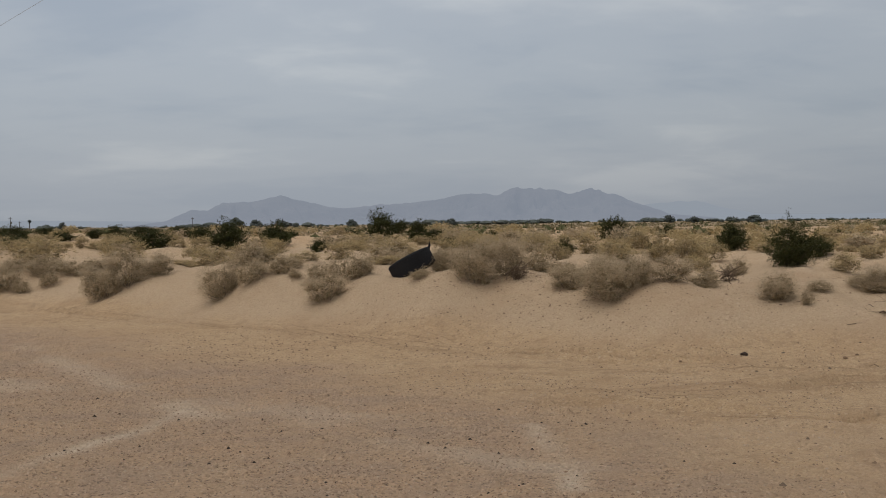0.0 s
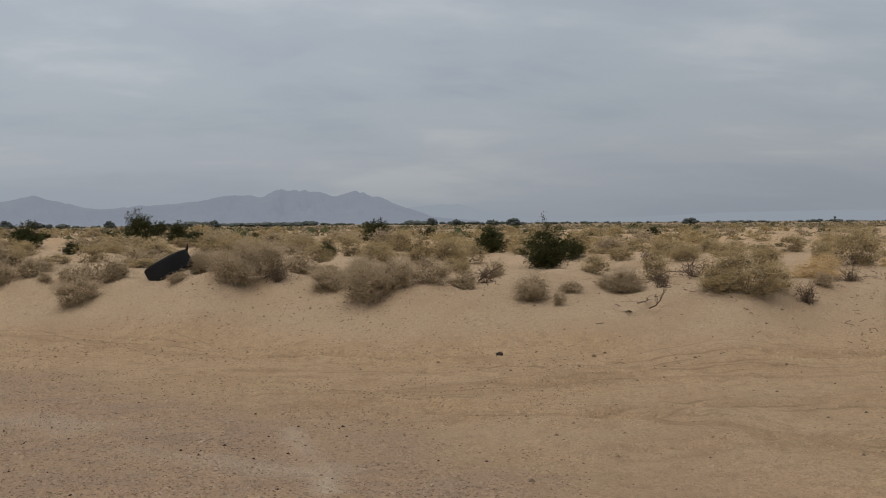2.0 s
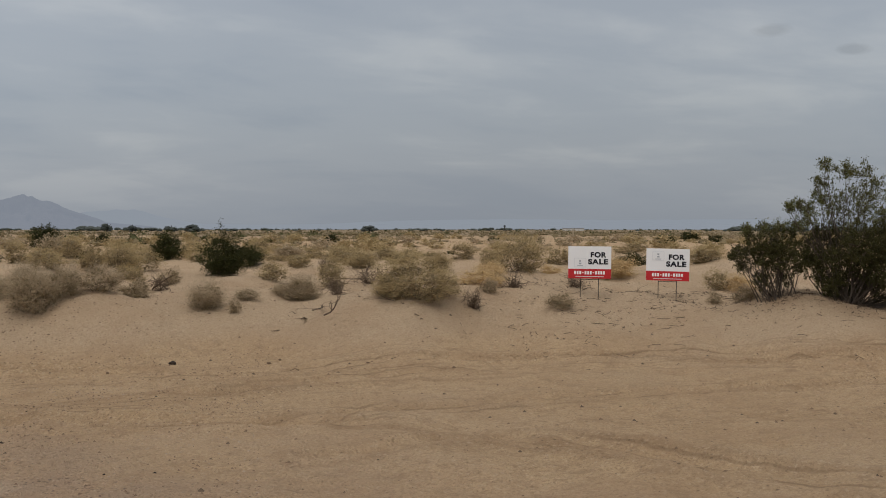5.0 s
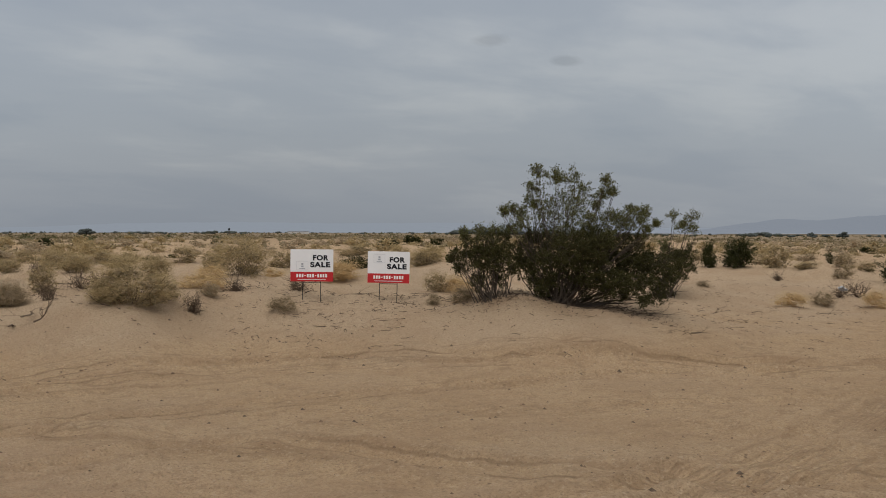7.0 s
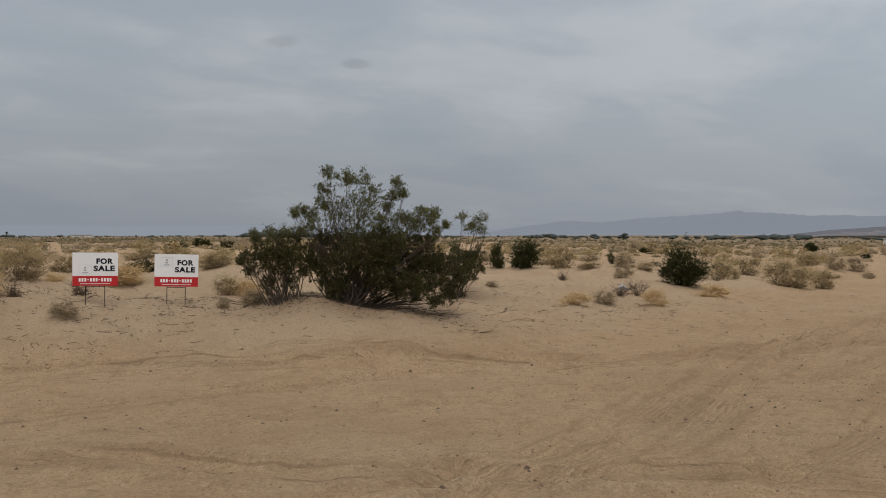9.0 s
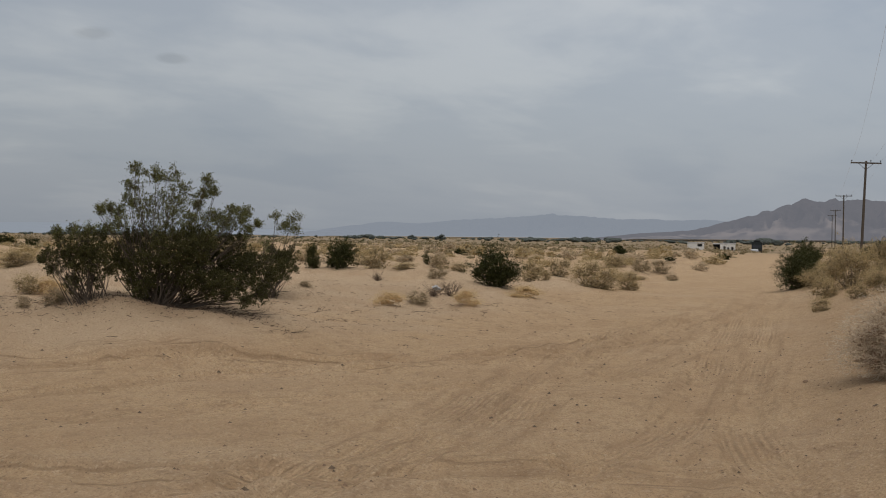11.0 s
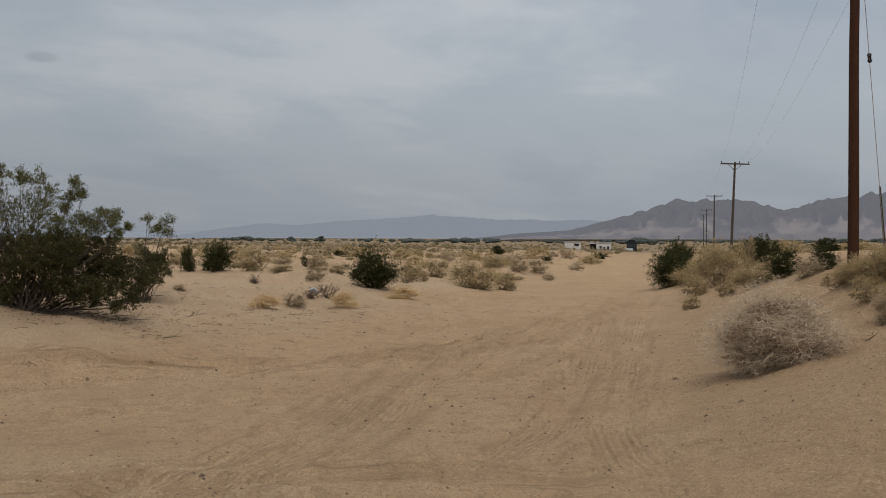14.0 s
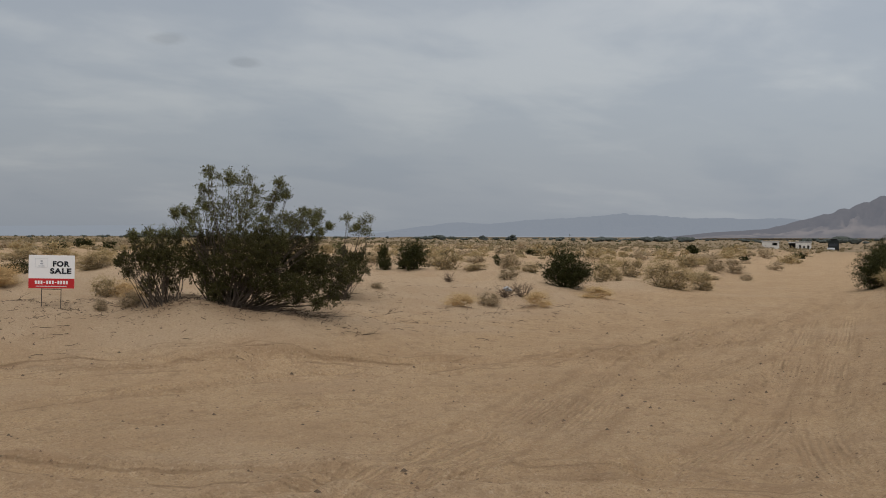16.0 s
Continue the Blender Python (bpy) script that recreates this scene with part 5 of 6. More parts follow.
far_carpet("green_scrub", "far dark scrub along the horizon", 2600, 300, 950, 0.8, FAR_GREEN, 34, 16, fine=0.2)


# ---- the line of trees on the horizon
def lobe_of_leaves(rng, heap, middle, size, leaf, leaves):
    """One rounded clump of a far crown: an uneven kernel, and loose leaves standing out of it."""
    bumpy = BALL_VERTS * (0.72 + 0.3 * rng.rand(len(BALL_VERTS), 1))
    heap.add(bumpy * size + middle, BALL_FACES)
    d = rng.normal(size=(leaves, 3))
    d /= np.linalg.norm(d, axis=1, keepdims=True)
    at = d * size * rng.uniform(0.8, 1.08, (leaves, 1)) + middle
    verts = blades(rng, at, rng.normal(size=(leaves, 3)), leaf * rng.uniform(0.7, 1.4, leaves), leaf * rng.uniform(0.6, 1.1, leaves))
    heap.add(verts, [(3 * k, 3 * k + 1, 3 * k + 2) for k in range(leaves)])


def far_trees():
    rng = np.random.RandomState(9)
    crowns, trunks = Heap(), Heap()
    for k in range(1100):
        b = rng.uniform(-26, 91)
        r = rng.uniform(560, 900)
        clump = fbm(np.array(b / 2.2), np.array(4.0), 3)
        if clump < -0.12 and rng.rand() < 0.8:
            continue
        tall = rng.uniform(0.6, 1.4) * (1 + 2.6 * max(0, clump))
        wide = tall * rng.uniform(1.2, 3.8)
        x, y = r * math.sin(radians(b)), r * math.cos(radians(b))
        z = ground_at(x, y)
        trunks.tube([(x, y, z - 0.2), (x + 0.1, y, z + tall * 0.6)], [0.14, 0.06], 4)
        lobe_of_leaves(rng, crowns, np.array([x, y, z + tall * 0.42]), np.array([wide / 2, wide / 2, tall * 0.55]), 0.4, 14)
    root = thing("far_trees", Matrix(), "dark line of low trees along the horizon", "trees")
    root["kind"] = "stuff"
    part("crowns", crowns.mesh("crowns", FAR_TREE), None, root)
    part("trunks", trunks.mesh("trunks", STEM_DARK), None, root)


far_trees()


def horizon_tree(b, r, tall, wide, label, palm=False, seed=1):
    rng = np.random.RandomState(seed)
    x, y = r * math.sin(radians(b)), r * math.cos(radians(b))
    root = thing("palm_tree" if palm else "tree", Matrix.Translation((x, y, ground_at(x, y))), label, "tree")
    trunk = Heap()
    trunk.tube([(0, 0, -0.3), (0.05 * tall, 0, tall * 0.5), (0.03 * tall, 0, tall * 0.9)], [0.25, 0.2, 0.15], 6)
    n = 260
    if palm:
        d = rng.normal(size=(n, 3))
        d /= np.linalg.norm(d, axis=1, keepdims=True)
        at = np.array([0.03 * tall, 0, tall * 0.9]) + d * 0.15 * wide
        verts = blades(rng, at, d + np.array([0, 0, 0.1]), rng.uniform(0.3, 0.55, n) * wide, np.full(n, 0.16 * wide))
    else:
        for _ in range(7):
            d = on_dome(rng, 1)[0]
            trunk.tube([(0.03 * tall, 0, tall * 0.45), tuple(d * np.array([wide * 0.4, wide * 0.4, tall * 0.45]) + np.array([0, 0, tall * 0.45]))], [0.1, 0.03], 4)
        crown = Heap()
        for _ in range(12):
            d, size = on_dome(rng, 1)[0], rng.uniform(0.13, 0.22)
            middle = d * np.array([wide * 0.34, wide * 0.34, tall * 0.62]) * rng.uniform(0.5, 1.0) + np.array([0, 0, tall * 0.2])
            lobe_of_leaves(rng, crown, middle, np.array([wide * size, wide * size, tall * size * 1.2]), 0.3, 90)
    part("trunk", trunk.mesh("trunk", STEM_DARK), None, root)
    part("crown", leaf_mesh("crown", verts, 3, FAR_TREE) if palm else crown.mesh("crown", FAR_TREE), None, root)


horizon_tree(-18.5, 560, 4.2, 1.5, "lone far palm above the scrub", True, 1)
horizon_tree(-17.1, 600, 3.8, 3.6, "hazy far tree above the scrub", False, 2)
horizon_tree(28.45, 600, 2.6, 1.1, "tiny far palm on the horizon", True, 3)
for n, (b, r, tall, wide) in enumerate([(13.2, 430, 2.4, 6.5), (14.1, 430, 2.4, 7.0), (11.5, 470, 3.0, 5.0), (10.4, 470, 3.2, 6.0), (22.2, 480, 2.8, 8.0), (0.4, 520, 3.4, 6.0), (-9.5, 480, 4.2, 6.5), (-8.6, 480, 3.6, 6.0), (-7.4, 480, 3.8, 6.5), (-4.2, 500, 3.4, 6.0), (56.2, 560, 2.6, 6.5), (54.9, 600, 2.3, 7.0), (-2.7, 500, 3.2, 5.0)]):
    horizon_tree(b, r, tall * 1.05, wide, "dark rounded far tree on the horizon", False, 10 + n)

# ---------------------------------------------------------------- for-sale signs
def lettering(text, wide, high, material, name, parent, m, label=""):
    """Bold capitals of that width and height, a hair proud of the board."""
    curve = bpy.data.curves.new(name, "FONT")
    curve.body, curve.size, curve.align_x, curve.align_y, curve.extrude, curve.offset = text, 0.1, "CENTER", "CENTER", 0.0006, 0.005
    curve.space_character = 1.12
    holder = bpy.data.objects.new(name, curve)
    scene.collection.objects.link(holder)
    bpy.context.view_layer.update()
    me = bpy.data.meshes.new_from_object(holder.evaluated_get(bpy.context.evaluated_depsgraph_get()))
    bpy.data.objects.remove(holder)
    spread = [(min(v.co[k] for v in me.vertices), max(v.co[k] for v in me.vertices)) for k in (0, 1)]
    for v in me.vertices:
        v.co.x = (v.co.x - sum(spread[0]) / 2) * wide / (spread[0][1] - spread[0][0])
        v.co.y = (v.co.y - sum(spread[1]) / 2) * high / (spread[1][1] - spread[1][0])
    me.materials.clear()
    me.materials.append(material)
    ob = part(name, me, None, parent, label)
    ob.matrix_basis = m
    return ob


def sale_sign(x, y, low, lean, turn, logo_low):
    """A corrugated yard sign on a wire stake: white above, a red band below."""
    z = ground_at(x, y)
    way = math.degrees(math.atan2(-x, y))
    root = thing("for_sale_sign", Matrix.Translation((x, y, z)) @ pose(0, 0, 0, 0, lean, way + turn), "white and red for-sale sign on wire stake", "sign", "for-sale signs")
    wide, high, red = 0.605, 0.455, 0.135
    part("panel", moved(slab(wide, 0.005, high, 0.0015), Matrix.Translation((0, 0, low + high / 2))), WHITE_BOARD, root)
    front = -0.0045
    part("red_band", moved(slab(wide - 0.002, 0.002, red), Matrix.Translation((0, front + 0.0005, low + red / 2))), RED_INK, root, "red printed band")
    flat = Matrix.Rotation(radians(90), 4, "X")
    lettering("FOR", 0.222, 0.078, BLACK_INK, "lettering", root, Matrix.Translation((0.124, front, low + high - 0.118)) @ flat, "black word FOR")
    lettering("SALE", 0.282, 0.078, BLACK_INK, "lettering", root, Matrix.Translation((0.118, front, low + high - 0.216)) @ flat, "black word SALE")
    bars = bmesh.new()
    for k in range(12):
        if k in (3, 7):
            bmesh.ops.create_cube(bars, size=1, matrix=Matrix.Translation((-0.205 + k * 0.037, front - 0.001, low + 0.082)) @ Matrix.Diagonal((0.022, 0.002, 0.011, 1)))
        else:
            bmesh.ops.create_cube(bars, size=1, matrix=Matrix.Translation((-0.205 + k * 0.037, front - 0.001, low + 0.082)) @ Matrix.Diagonal((0.025, 0.002, 0.046, 1)))
    part("number_bars", bars, WHITE_INK, root, "white printed bars")
    part("small_print", moved(slab(0.40, 0.002, 0.009), Matrix.Translation((0, front - 0.001, low + 0.028))), PALE_INK, root, "pale line of small print")
    lz = low + red + (0.09 if logo_low else 0.215)
    frame_bm = bmesh.new()
    for dx, dz, w, h in ((0, 0.06, 0.16, 0.004), (0, -0.06, 0.16, 0.004), (-0.08, 0, 0.004, 0.124), (0.08, 0, 0.004, 0.124)):
        bmesh.ops.create_cube(frame_bm, size=1, matrix=Matrix.Translation((-0.135 + dx, front, lz + dz)) @ Matrix.Diagonal((w, 0.002, h, 1)))
    part("logo_frame", frame_bm, PALE_INK, root)
    mark = bmesh.new()
    for dz, w, h in ((0.022, 0.026, 0.024), (-0.012, 0.034, 0.02), (-0.044, 0.08, 0.009)):
        bmesh.ops.create_cube(mark, size=1, matrix=Matrix.Translation((-0.135, front, lz + dz)) @ Matrix.Diagonal((w, 0.002, h, 1)))
    part("logo_mark", mark, GREY_INK, root)
    for dx in (-0.127, 0.127):
        leg = Heap()
        leg.tube([(dx, 0.008, -0.15), (dx, 0.008, low + 0.3)], [0.0058, 0.0058], 6)
        part("stake_leg", leg.mesh("stake_leg", DARK_STEEL), None, root)
    for dz in (low - 0.012,):
        bar = Heap()
        bar.tube([(-0.127, 0.008, dz), (0.127, 0.008, dz)], [0.005, 0.005], 6)
        part("stake_bar", bar.mesh("stake_bar", DARK_STEEL), None, root)


sale_sign(9.515, 14.815, 0.271, 0.6, 3, True)
sale_sign(10.535, 14.38, 0.281, 1.2, -2, False)


# ---------------------------------------------------------------- old tyre on the bank
def old_tyre():
    outer, half = 0.40, 0.135
    profile = [(0.235, -0.10), (0.25, -0.125), (0.32, -0.142), (0.37, -0.135), (0.392, -0.118), (0.398, -0.06), (0.4, 0.0), (0.398, 0.06), (0.392, 0.118), (0.37, 0.135), (0.32, 0.142), (0.25, 0.125), (0.235, 0.10), (0.27, 0.10), (0.335, 0.115), (0.372, 0.0), (0.335, -0.115), (0.27, -0.10)]
    steps, n = 60, len(profile)
    verts, faces = [], []
    for k in range(steps):
        a = 2 * math.pi * k / steps
        dent = 1 - 0.05 * math.exp(-((a - 1.2) ** 2) / 0.3)
        for r, w in profile:
            verts.append((r * dent * math.cos(a), w, r * dent * math.sin(a)))
    for k in range(steps):
        for i in range(n):
            faces.append((k * n + i, k * n + (i + 1) % n, ((k + 1) % steps) * n + (i + 1) % n, ((k + 1) % steps) * n + i))
    right, out = Vector((1, 0.02, 0)), Vector((-0.03, 1, 0))
    long_way = (right * 0.87 + Vector((0, 0, 1)) * 0.46).normalized()
    axle = (-right * 0.5 + Vector((0, 0, 1)) * 0.82 + out * 0.1)
    axle = (axle - axle.dot(long_way) * long_way).normalized()
    depth = long_way.cross(axle)
    turn = Matrix((long_way, axle, depth)).transposed().to_4x4()
    x, y = -0.48, 18.9
    root = thing("old_tyre", Matrix.Translation((x, y, ground_at(x, y) + 0.12)) @ turn @ Matrix.Diagonal((0.88, 1.0, 0.88, 1)), "worn black truck tyre half sunk in sand bank", "tyre")
    part("carcass", mesh_from("carcass", verts, faces, RUBBER, True), None, root)
    tread = Heap()
    for k in range(44):
        a = 2 * math.pi * k / 44
        for w, skew in ((-0.09, 0.05), (-0.03, -0.03), (0.03, 0.03), (0.09, -0.05)):
            c, s = math.cos(a + skew), math.sin(a + skew)
            p, q = Vector((c, 0, s)), Vector((-s, 0, c))
            base = p * 0.397 + Vector((0, w, 0))
            block = [base + q * dx + Vector((0, dy, 0)) + p * dz for dz in (-0.008, 0.002) for dx, dy in ((-0.021, -0.024), (0.021, -0.024), (0.021, 0.024), (-0.021, 0.024))]
            tread.add(block, [(4, 5, 6, 7), (0, 1, 5, 4), (1, 2, 6, 5), (2, 3, 7, 6), (3, 0, 4, 7)])
    part("tread", tread.mesh("tread", RUBBER), None, root)
    torn = Heap()
    torn.tube([(0.36, 0.1, -0.12), (0.43, 0.15, -0.13), (0.46, 0.2, -0.12)], [0.03, 0.02, 0.006], 5)
    part("torn_flap", torn.mesh("torn_flap", RUBBER), None, root)


old_tyre()


# ---------------------------------------------------------------- power line along the road
ARM_WAY = Vector((0.277, -0.961, 0)).normalized()


def power_pole(x, y, tall, thick, wood, label, sides=14, lean=0.0):
    z = ground_at(x, y)
    root = thing("utility_pole", Matrix.Translation((x, y, z)) @ Matrix.Rotation(-lean, 4, ARM_WAY.cross(Vector((0, 0, 1)))), label, "utility pole", "poles of the power line")
    shaft, rng = Heap(), np.random.RandomState(int(x))
    rows = 14
    shaft.tube([(0.003 * rng.normal(), 0.003 * rng.normal(), -0.3 + (tall + 0.3) * k / rows) for k in range(rows + 1)], [thick * (1 - 0.28 * k / rows) for k in range(rows + 1)], sides)
    part("shaft", shaft.mesh("shaft", wood, True), None, root)
    turn = Matrix.Rotation(math.atan2(ARM_WAY.y, ARM_WAY.x), 4, "Z")
    part("crossarm", moved(slab(2.5, 0.1, 0.12, 0.01), Matrix.Translation((0, 0, tall - 0.18)) @ turn @ Matrix.Translation((0, -0.12, 0))), wood, root)
    for s in (-1, 1):
        brace = Heap()
        brace.tube([ARM_WAY * (0.6 * s) + Vector((0, 0, tall - 0.22)), Vector((0, 0, tall - 0.75))], [0.02, 0.02], 5)
        part("brace", brace.mesh("brace", DARK_STEEL), None, root)
    for s in (-1.17, 0.38, 1.17):
        cap = Heap()
        p = ARM_WAY * s + Vector((0, 0, tall - 0.12))
        cap.tube([p, p + Vector((0, 0, 0.08)), p + Vector((0, 0, 0.1)), p + Vector((0, 0, 0.16)), p + Vector((0, 0, 0.2))], [0.02, 0.02, 0.05, 0.055, 0.02], 8)
        part("insulator", cap.mesh("insulator", GLAZED), None, root)
    return Vector((x, y, z + tall + 0.06)) + ARM_WAY * (tall * math.tan(lean))


POLES = [(22.14, 3.60), (108.2, 28.8), (194.47, 54.74), (298.81, 86.1), (370.6, 107.76)]
tops = [power_pole(22.14, 3.60, 7.0, 0.098, POLE_WOOD, "red-brown wooden utility pole rising from the bank")]
for (x, y), lean in zip(POLES[1:], (0.038, 0.005, 0.0, 0.0)):
    tops.append(power_pole(x, y, 8.1 - ground_at(x, y), 0.13, POLE_GREY, "distant wooden utility pole with crossarm", 8, lean))
behind = Vector((-66.0, -22.5, 8.0))
for s in (-1.17, 0.38, 1.17):
    for a, b in zip([behind] + tops, tops):
        line = Heap()
        ends = a + ARM_WAY * s, b + ARM_WAY * s
        sag = 0.9
        line.tube([ends[0].lerp(ends[1], t / 24) - Vector((0, 0, sag * 4 * (t / 24) * (1 - t / 24))) for t in range(25)], [0.0034] * 25, 4)
        tagged(new("power_line", line.mesh("power_line", WIRE)), "thin grey overhead power line", "wire", "overhead wires")

guy = thing("guy_wire", Matrix(), "steel guy wire with strain insulator and guard", "wire")
foot = Vector((28.7, 4.05, ground_at(28.7, 4.05)))
head = Vector((22.14, 3.60, tops[0].z - 0.5))
rope = Heap()
rope.tube([head, foot - Vector((0, 0, 0.1))], [0.007, 0.007], 5)
part("rope", rope.mesh("rope", WIRE), None, guy)
bob = Heap()
p0, way = head.lerp(foot, 0.41), (foot - head).normalized()
bob.tube([p0 - way * 0.11, p0 - way * 0.08, p0 - way * 0.02, p0 + way * 0.02, p0 + way * 0.08, p0 + way * 0.11], [0.02, 0.045, 0.035, 0.035, 0.045, 0.02], 8)
part("strain_insulator", bob.mesh("strain_insulator", GLAZED), None, guy)
guard = Heap()
guard.tube([head.lerp(foot, 0.775), foot], [0.022, 0.026], 7)
part("guard", guard.mesh("guard", POLE_GREY), None, guy)

# a span of another line, high to the west
west = Heap()
p, q = Vector((-28.2, 53.0, 4.75)), Vector((21.65, -12.5, 9.8))
west.tube([p.lerp(q, t / 16) - Vector((0, 0, 0.5 * (t / 16) * (1 - t / 16))) for t in range(17)], [0.0045] * 17, 4)
for end in (p, q):
    low = ground_at(end.x, end.y)
    stay = thing("utility_pole", Matrix.Translation((end.x, end.y, low)), "plain wooden pole carrying a single wire", "utility pole")
    shaft = Heap()
    shaft.tube([(0, 0, -0.3), (0, 0, (end.z - low) * 0.5), (0, 0, end.z - low)], [0.12, 0.11, 0.09], 10)
    part("shaft", shaft.mesh("shaft", POLE_GREY, True), None, stay)
tagged(new("power_line", west.mesh("power_line", WIRE)), "single thin wire crossing high overhead", "wire", "overhead wires")
for b, r, tall in ((-19.28, 420, 4.6), (-18.9, 520, 3.6), (-11.45, 500, 4.6)):
    x, y = r * math.sin(radians(b)), r * math.cos(radians(b))
    pole = Heap()
    pole.tube([(0, 0, -0.3), (0, 0, tall)], [0.12, 0.09], 6)
    far_pole = thing("utility_pole", Matrix.Translation((x, y, ground_at(x, y))), "tiny far wooden pole above the scrub", "utility pole")
    part("shaft", pole.mesh("shaft", POLE_GREY), None, far_pole)
    part("crossarm", moved(slab(1.2, 0.15, 0.15, 0.02), Matrix.Translation((0, 0, tall - 0.5))), POLE_GREY, far_pole)


# ---------------------------------------------------------------- cabins and a parked vehicle far down the road
def cabin(b, r, wide, deep, tall, openings, label, turn=0.0):
    x, y = r * math.sin(radians(b)), r * math.cos(radians(b))
    root = thing("cabin", Matrix.Translation((x, y, ground_at(x, y) - 0.05)) @ pose(0, 0, 0, 0, 0, -b + turn), label, "cabin")
    cuts = sorted(openings)
    spans, x0 = [], -wide / 2
    for a, c, low, top in cuts:
        spans.append((x0, a, 0, tall)), spans.append((a, c, 0, low)), spans.append((a, c, top, tall))
        x0 = c
    spans.append((x0, wide / 2, 0, tall))
    wall = bmesh.new()
    for a, c, low, top in spans:
        if c - a > 0.01 and top - low > 0.01:
            bmesh.ops.create_cube(wall, size=1, matrix=Matrix.Translation(((a + c) / 2, -deep / 2, (low + top) / 2)) @ Matrix.Diagonal((c - a, 0.15, top - low, 1)))
    part("front_wall", wall, STUCCO, root)
    for s in (-1, 1):
        part("side_wall", moved(slab(0.15, deep - 0.15, tall, 0.01), Matrix.Translation((s * (wide / 2 - 0.075), 0, tall / 2))), STUCCO, root)
    part("back_wall", moved(slab(wide - 0.3, 0.15, tall, 0.01), Matrix.Translation((0, deep / 2, tall / 2))), STUCCO, root)
    part("roof", moved(slab(wide + 0.3, deep + 0.3, 0.12, 0.02), Matrix.Translation((0, 0, tall + 0.06)) @ pose(0, 0, 0, 2, 0, 0)), ROOFING, root)
    # near-black floor puts the room's shade behind the openings into colour
    part("room_floor", moved(slab(wide - 0.3, deep - 0.3, 0.05), Matrix.Translation((0, 0.05, 0.03))), SHADOWED, root)


cabin(67.89, 300, 3.9, 3.0, 1.75, [(0.4, 1.5, 0.9, 1.5)], "small white abandoned cabin beside the track")
cabin(69.31, 300, 3.5, 3.0, 1.85, [(-1.0, -0.5, 0.1, 1.2), (-0.1, 0.3, 0.4, 1.0), (0.8, 1.3, 0.3, 1.1)], "white ruined cabin with dark window holes")
x, y = 303 * math.sin(radians(68.82)), 303 * math.cos(radians(68.82))
shed = thing("shed", Matrix.Translation((x, y, ground_at(x, y) - 0.05)) @ pose(0, 0, 0, 0, 0, -68), "dark lean-to beside the white cabin", "shed")
for dx in (-0.7, 0.7):
    for dy in (-0.7, 0.7):
        part("post", moved(slab(0.12, 0.12, 1.5, 0.01), Matrix.Translation((dx, dy, 0.75))), STEM_DARK, shed)
part("roof", moved(slab(1.8, 1.9, 0.1, 0.02), Matrix.Translation((0, 0, 1.55)) @ pose(0, 0, 0, 6, 0, 0)), ROOFING, shed)
# near-black panel stands in for the shade under the roof
part("back_panel", moved(slab(1.5, 0.06, 1.4), Matrix.Translation((0, 0.72, 0.75))), SHADOWED, shed)


def parked_truck(b, r):
    x, y = r * math.sin(radians(b)), r * math.cos(radians(b))
    root = thing("truck", Matrix.Translation((x, y, ground_at(x, y))) @ pose(0, 0, 0, 0, 0, -72), "dark box truck parked beside the dirt track", "truck")
    part("box", moved(slab(1.7, 2.2, 1.45, 0.06), Matrix.Translation((0, 0.3, 1.2))), DARK_PAINT, root)
    part("cab", moved(slab(1.6, 1.1, 1.0, 0.12), Matrix.Translation((0, -1.4, 0.95))), DARK_PAINT, root)
    part("windscreen", moved(slab(1.35, 0.04, 0.4, 0.01), Matrix.Translation((0, -1.965, 1.15))), GLAZED, root)
    part("bumper", moved(slab(1.6, 0.12, 0.2, 0.02), Matrix.Translation((0, -2.03, 0.45))), DARK_STEEL, root)
    part("roof_load", moved(slab(1.2, 1.5, 0.25, 0.1), Matrix.Translation((0, 0.3, 2.05))), SHADOWED, root)
    for sx in (-0.75, 0.75):
        for sy in (-1.4, 0.9):
            wheel = bmesh.new()
            bmesh.ops.create_cone(wheel, cap_ends=True, segments=20, radius1=0.36, radius2=0.36, depth=0.22, matrix=Matrix.Translation((sx, sy, 0.36)) @ Matrix.Rotation(radians(90), 4, "Y"))
            bmesh.ops.bevel(wheel, geom=wheel.edges[:], offset=0.03, segments=1, affect="EDGES")
            part("wheel", wheel, RUBBER, root)


parked_truck(70.6, 215)
x, y = 205 * math.sin(radians(70.5)), 205 * math.cos(radians(70.5))
tank = thing("water_tank", Matrix.Translation((x, y, ground_at(x, y))) @ pose(0, 0, 0, 0, 0, -70), "low pale plastic tank beside the truck", "tank")
body = Heap()
body.tube([(-0.6, 0, 0.32), (-0.55, 0, 0.32), (0.55, 0, 0.32), (0.6, 0, 0.32)], [0.22, 0.3, 0.3, 0.22], 14)
part("barrel", body.mesh("barrel", PALE_PLASTIC, True), None, tank)
for dx in (-0.4, 0.4):
    part("cradle", moved(slab(0.1, 0.5, 0.2, 0.01), Matrix.Translation((dx, 0, 0.06))), DARK_STEEL, tank)
x, y = 640 * math.sin(radians(31.6)), 640 * math.cos(radians(31.6))
barn = thing("shed", Matrix.Translation((x, y, ground_at(x, y))) @ pose(0, 0, 0, 0, 0, -31), "long pale far building on the horizon", "shed")
part("wall", moved(slab(11, 5, 1.2, 0.05), Matrix.Translation((0, 0, 0.6))), STUCCO, barn)
part("roof", moved(slab(11.4, 5.4, 0.15, 0.03), Matrix.Translation((0, 0, 1.28))), ROOFING, barn)


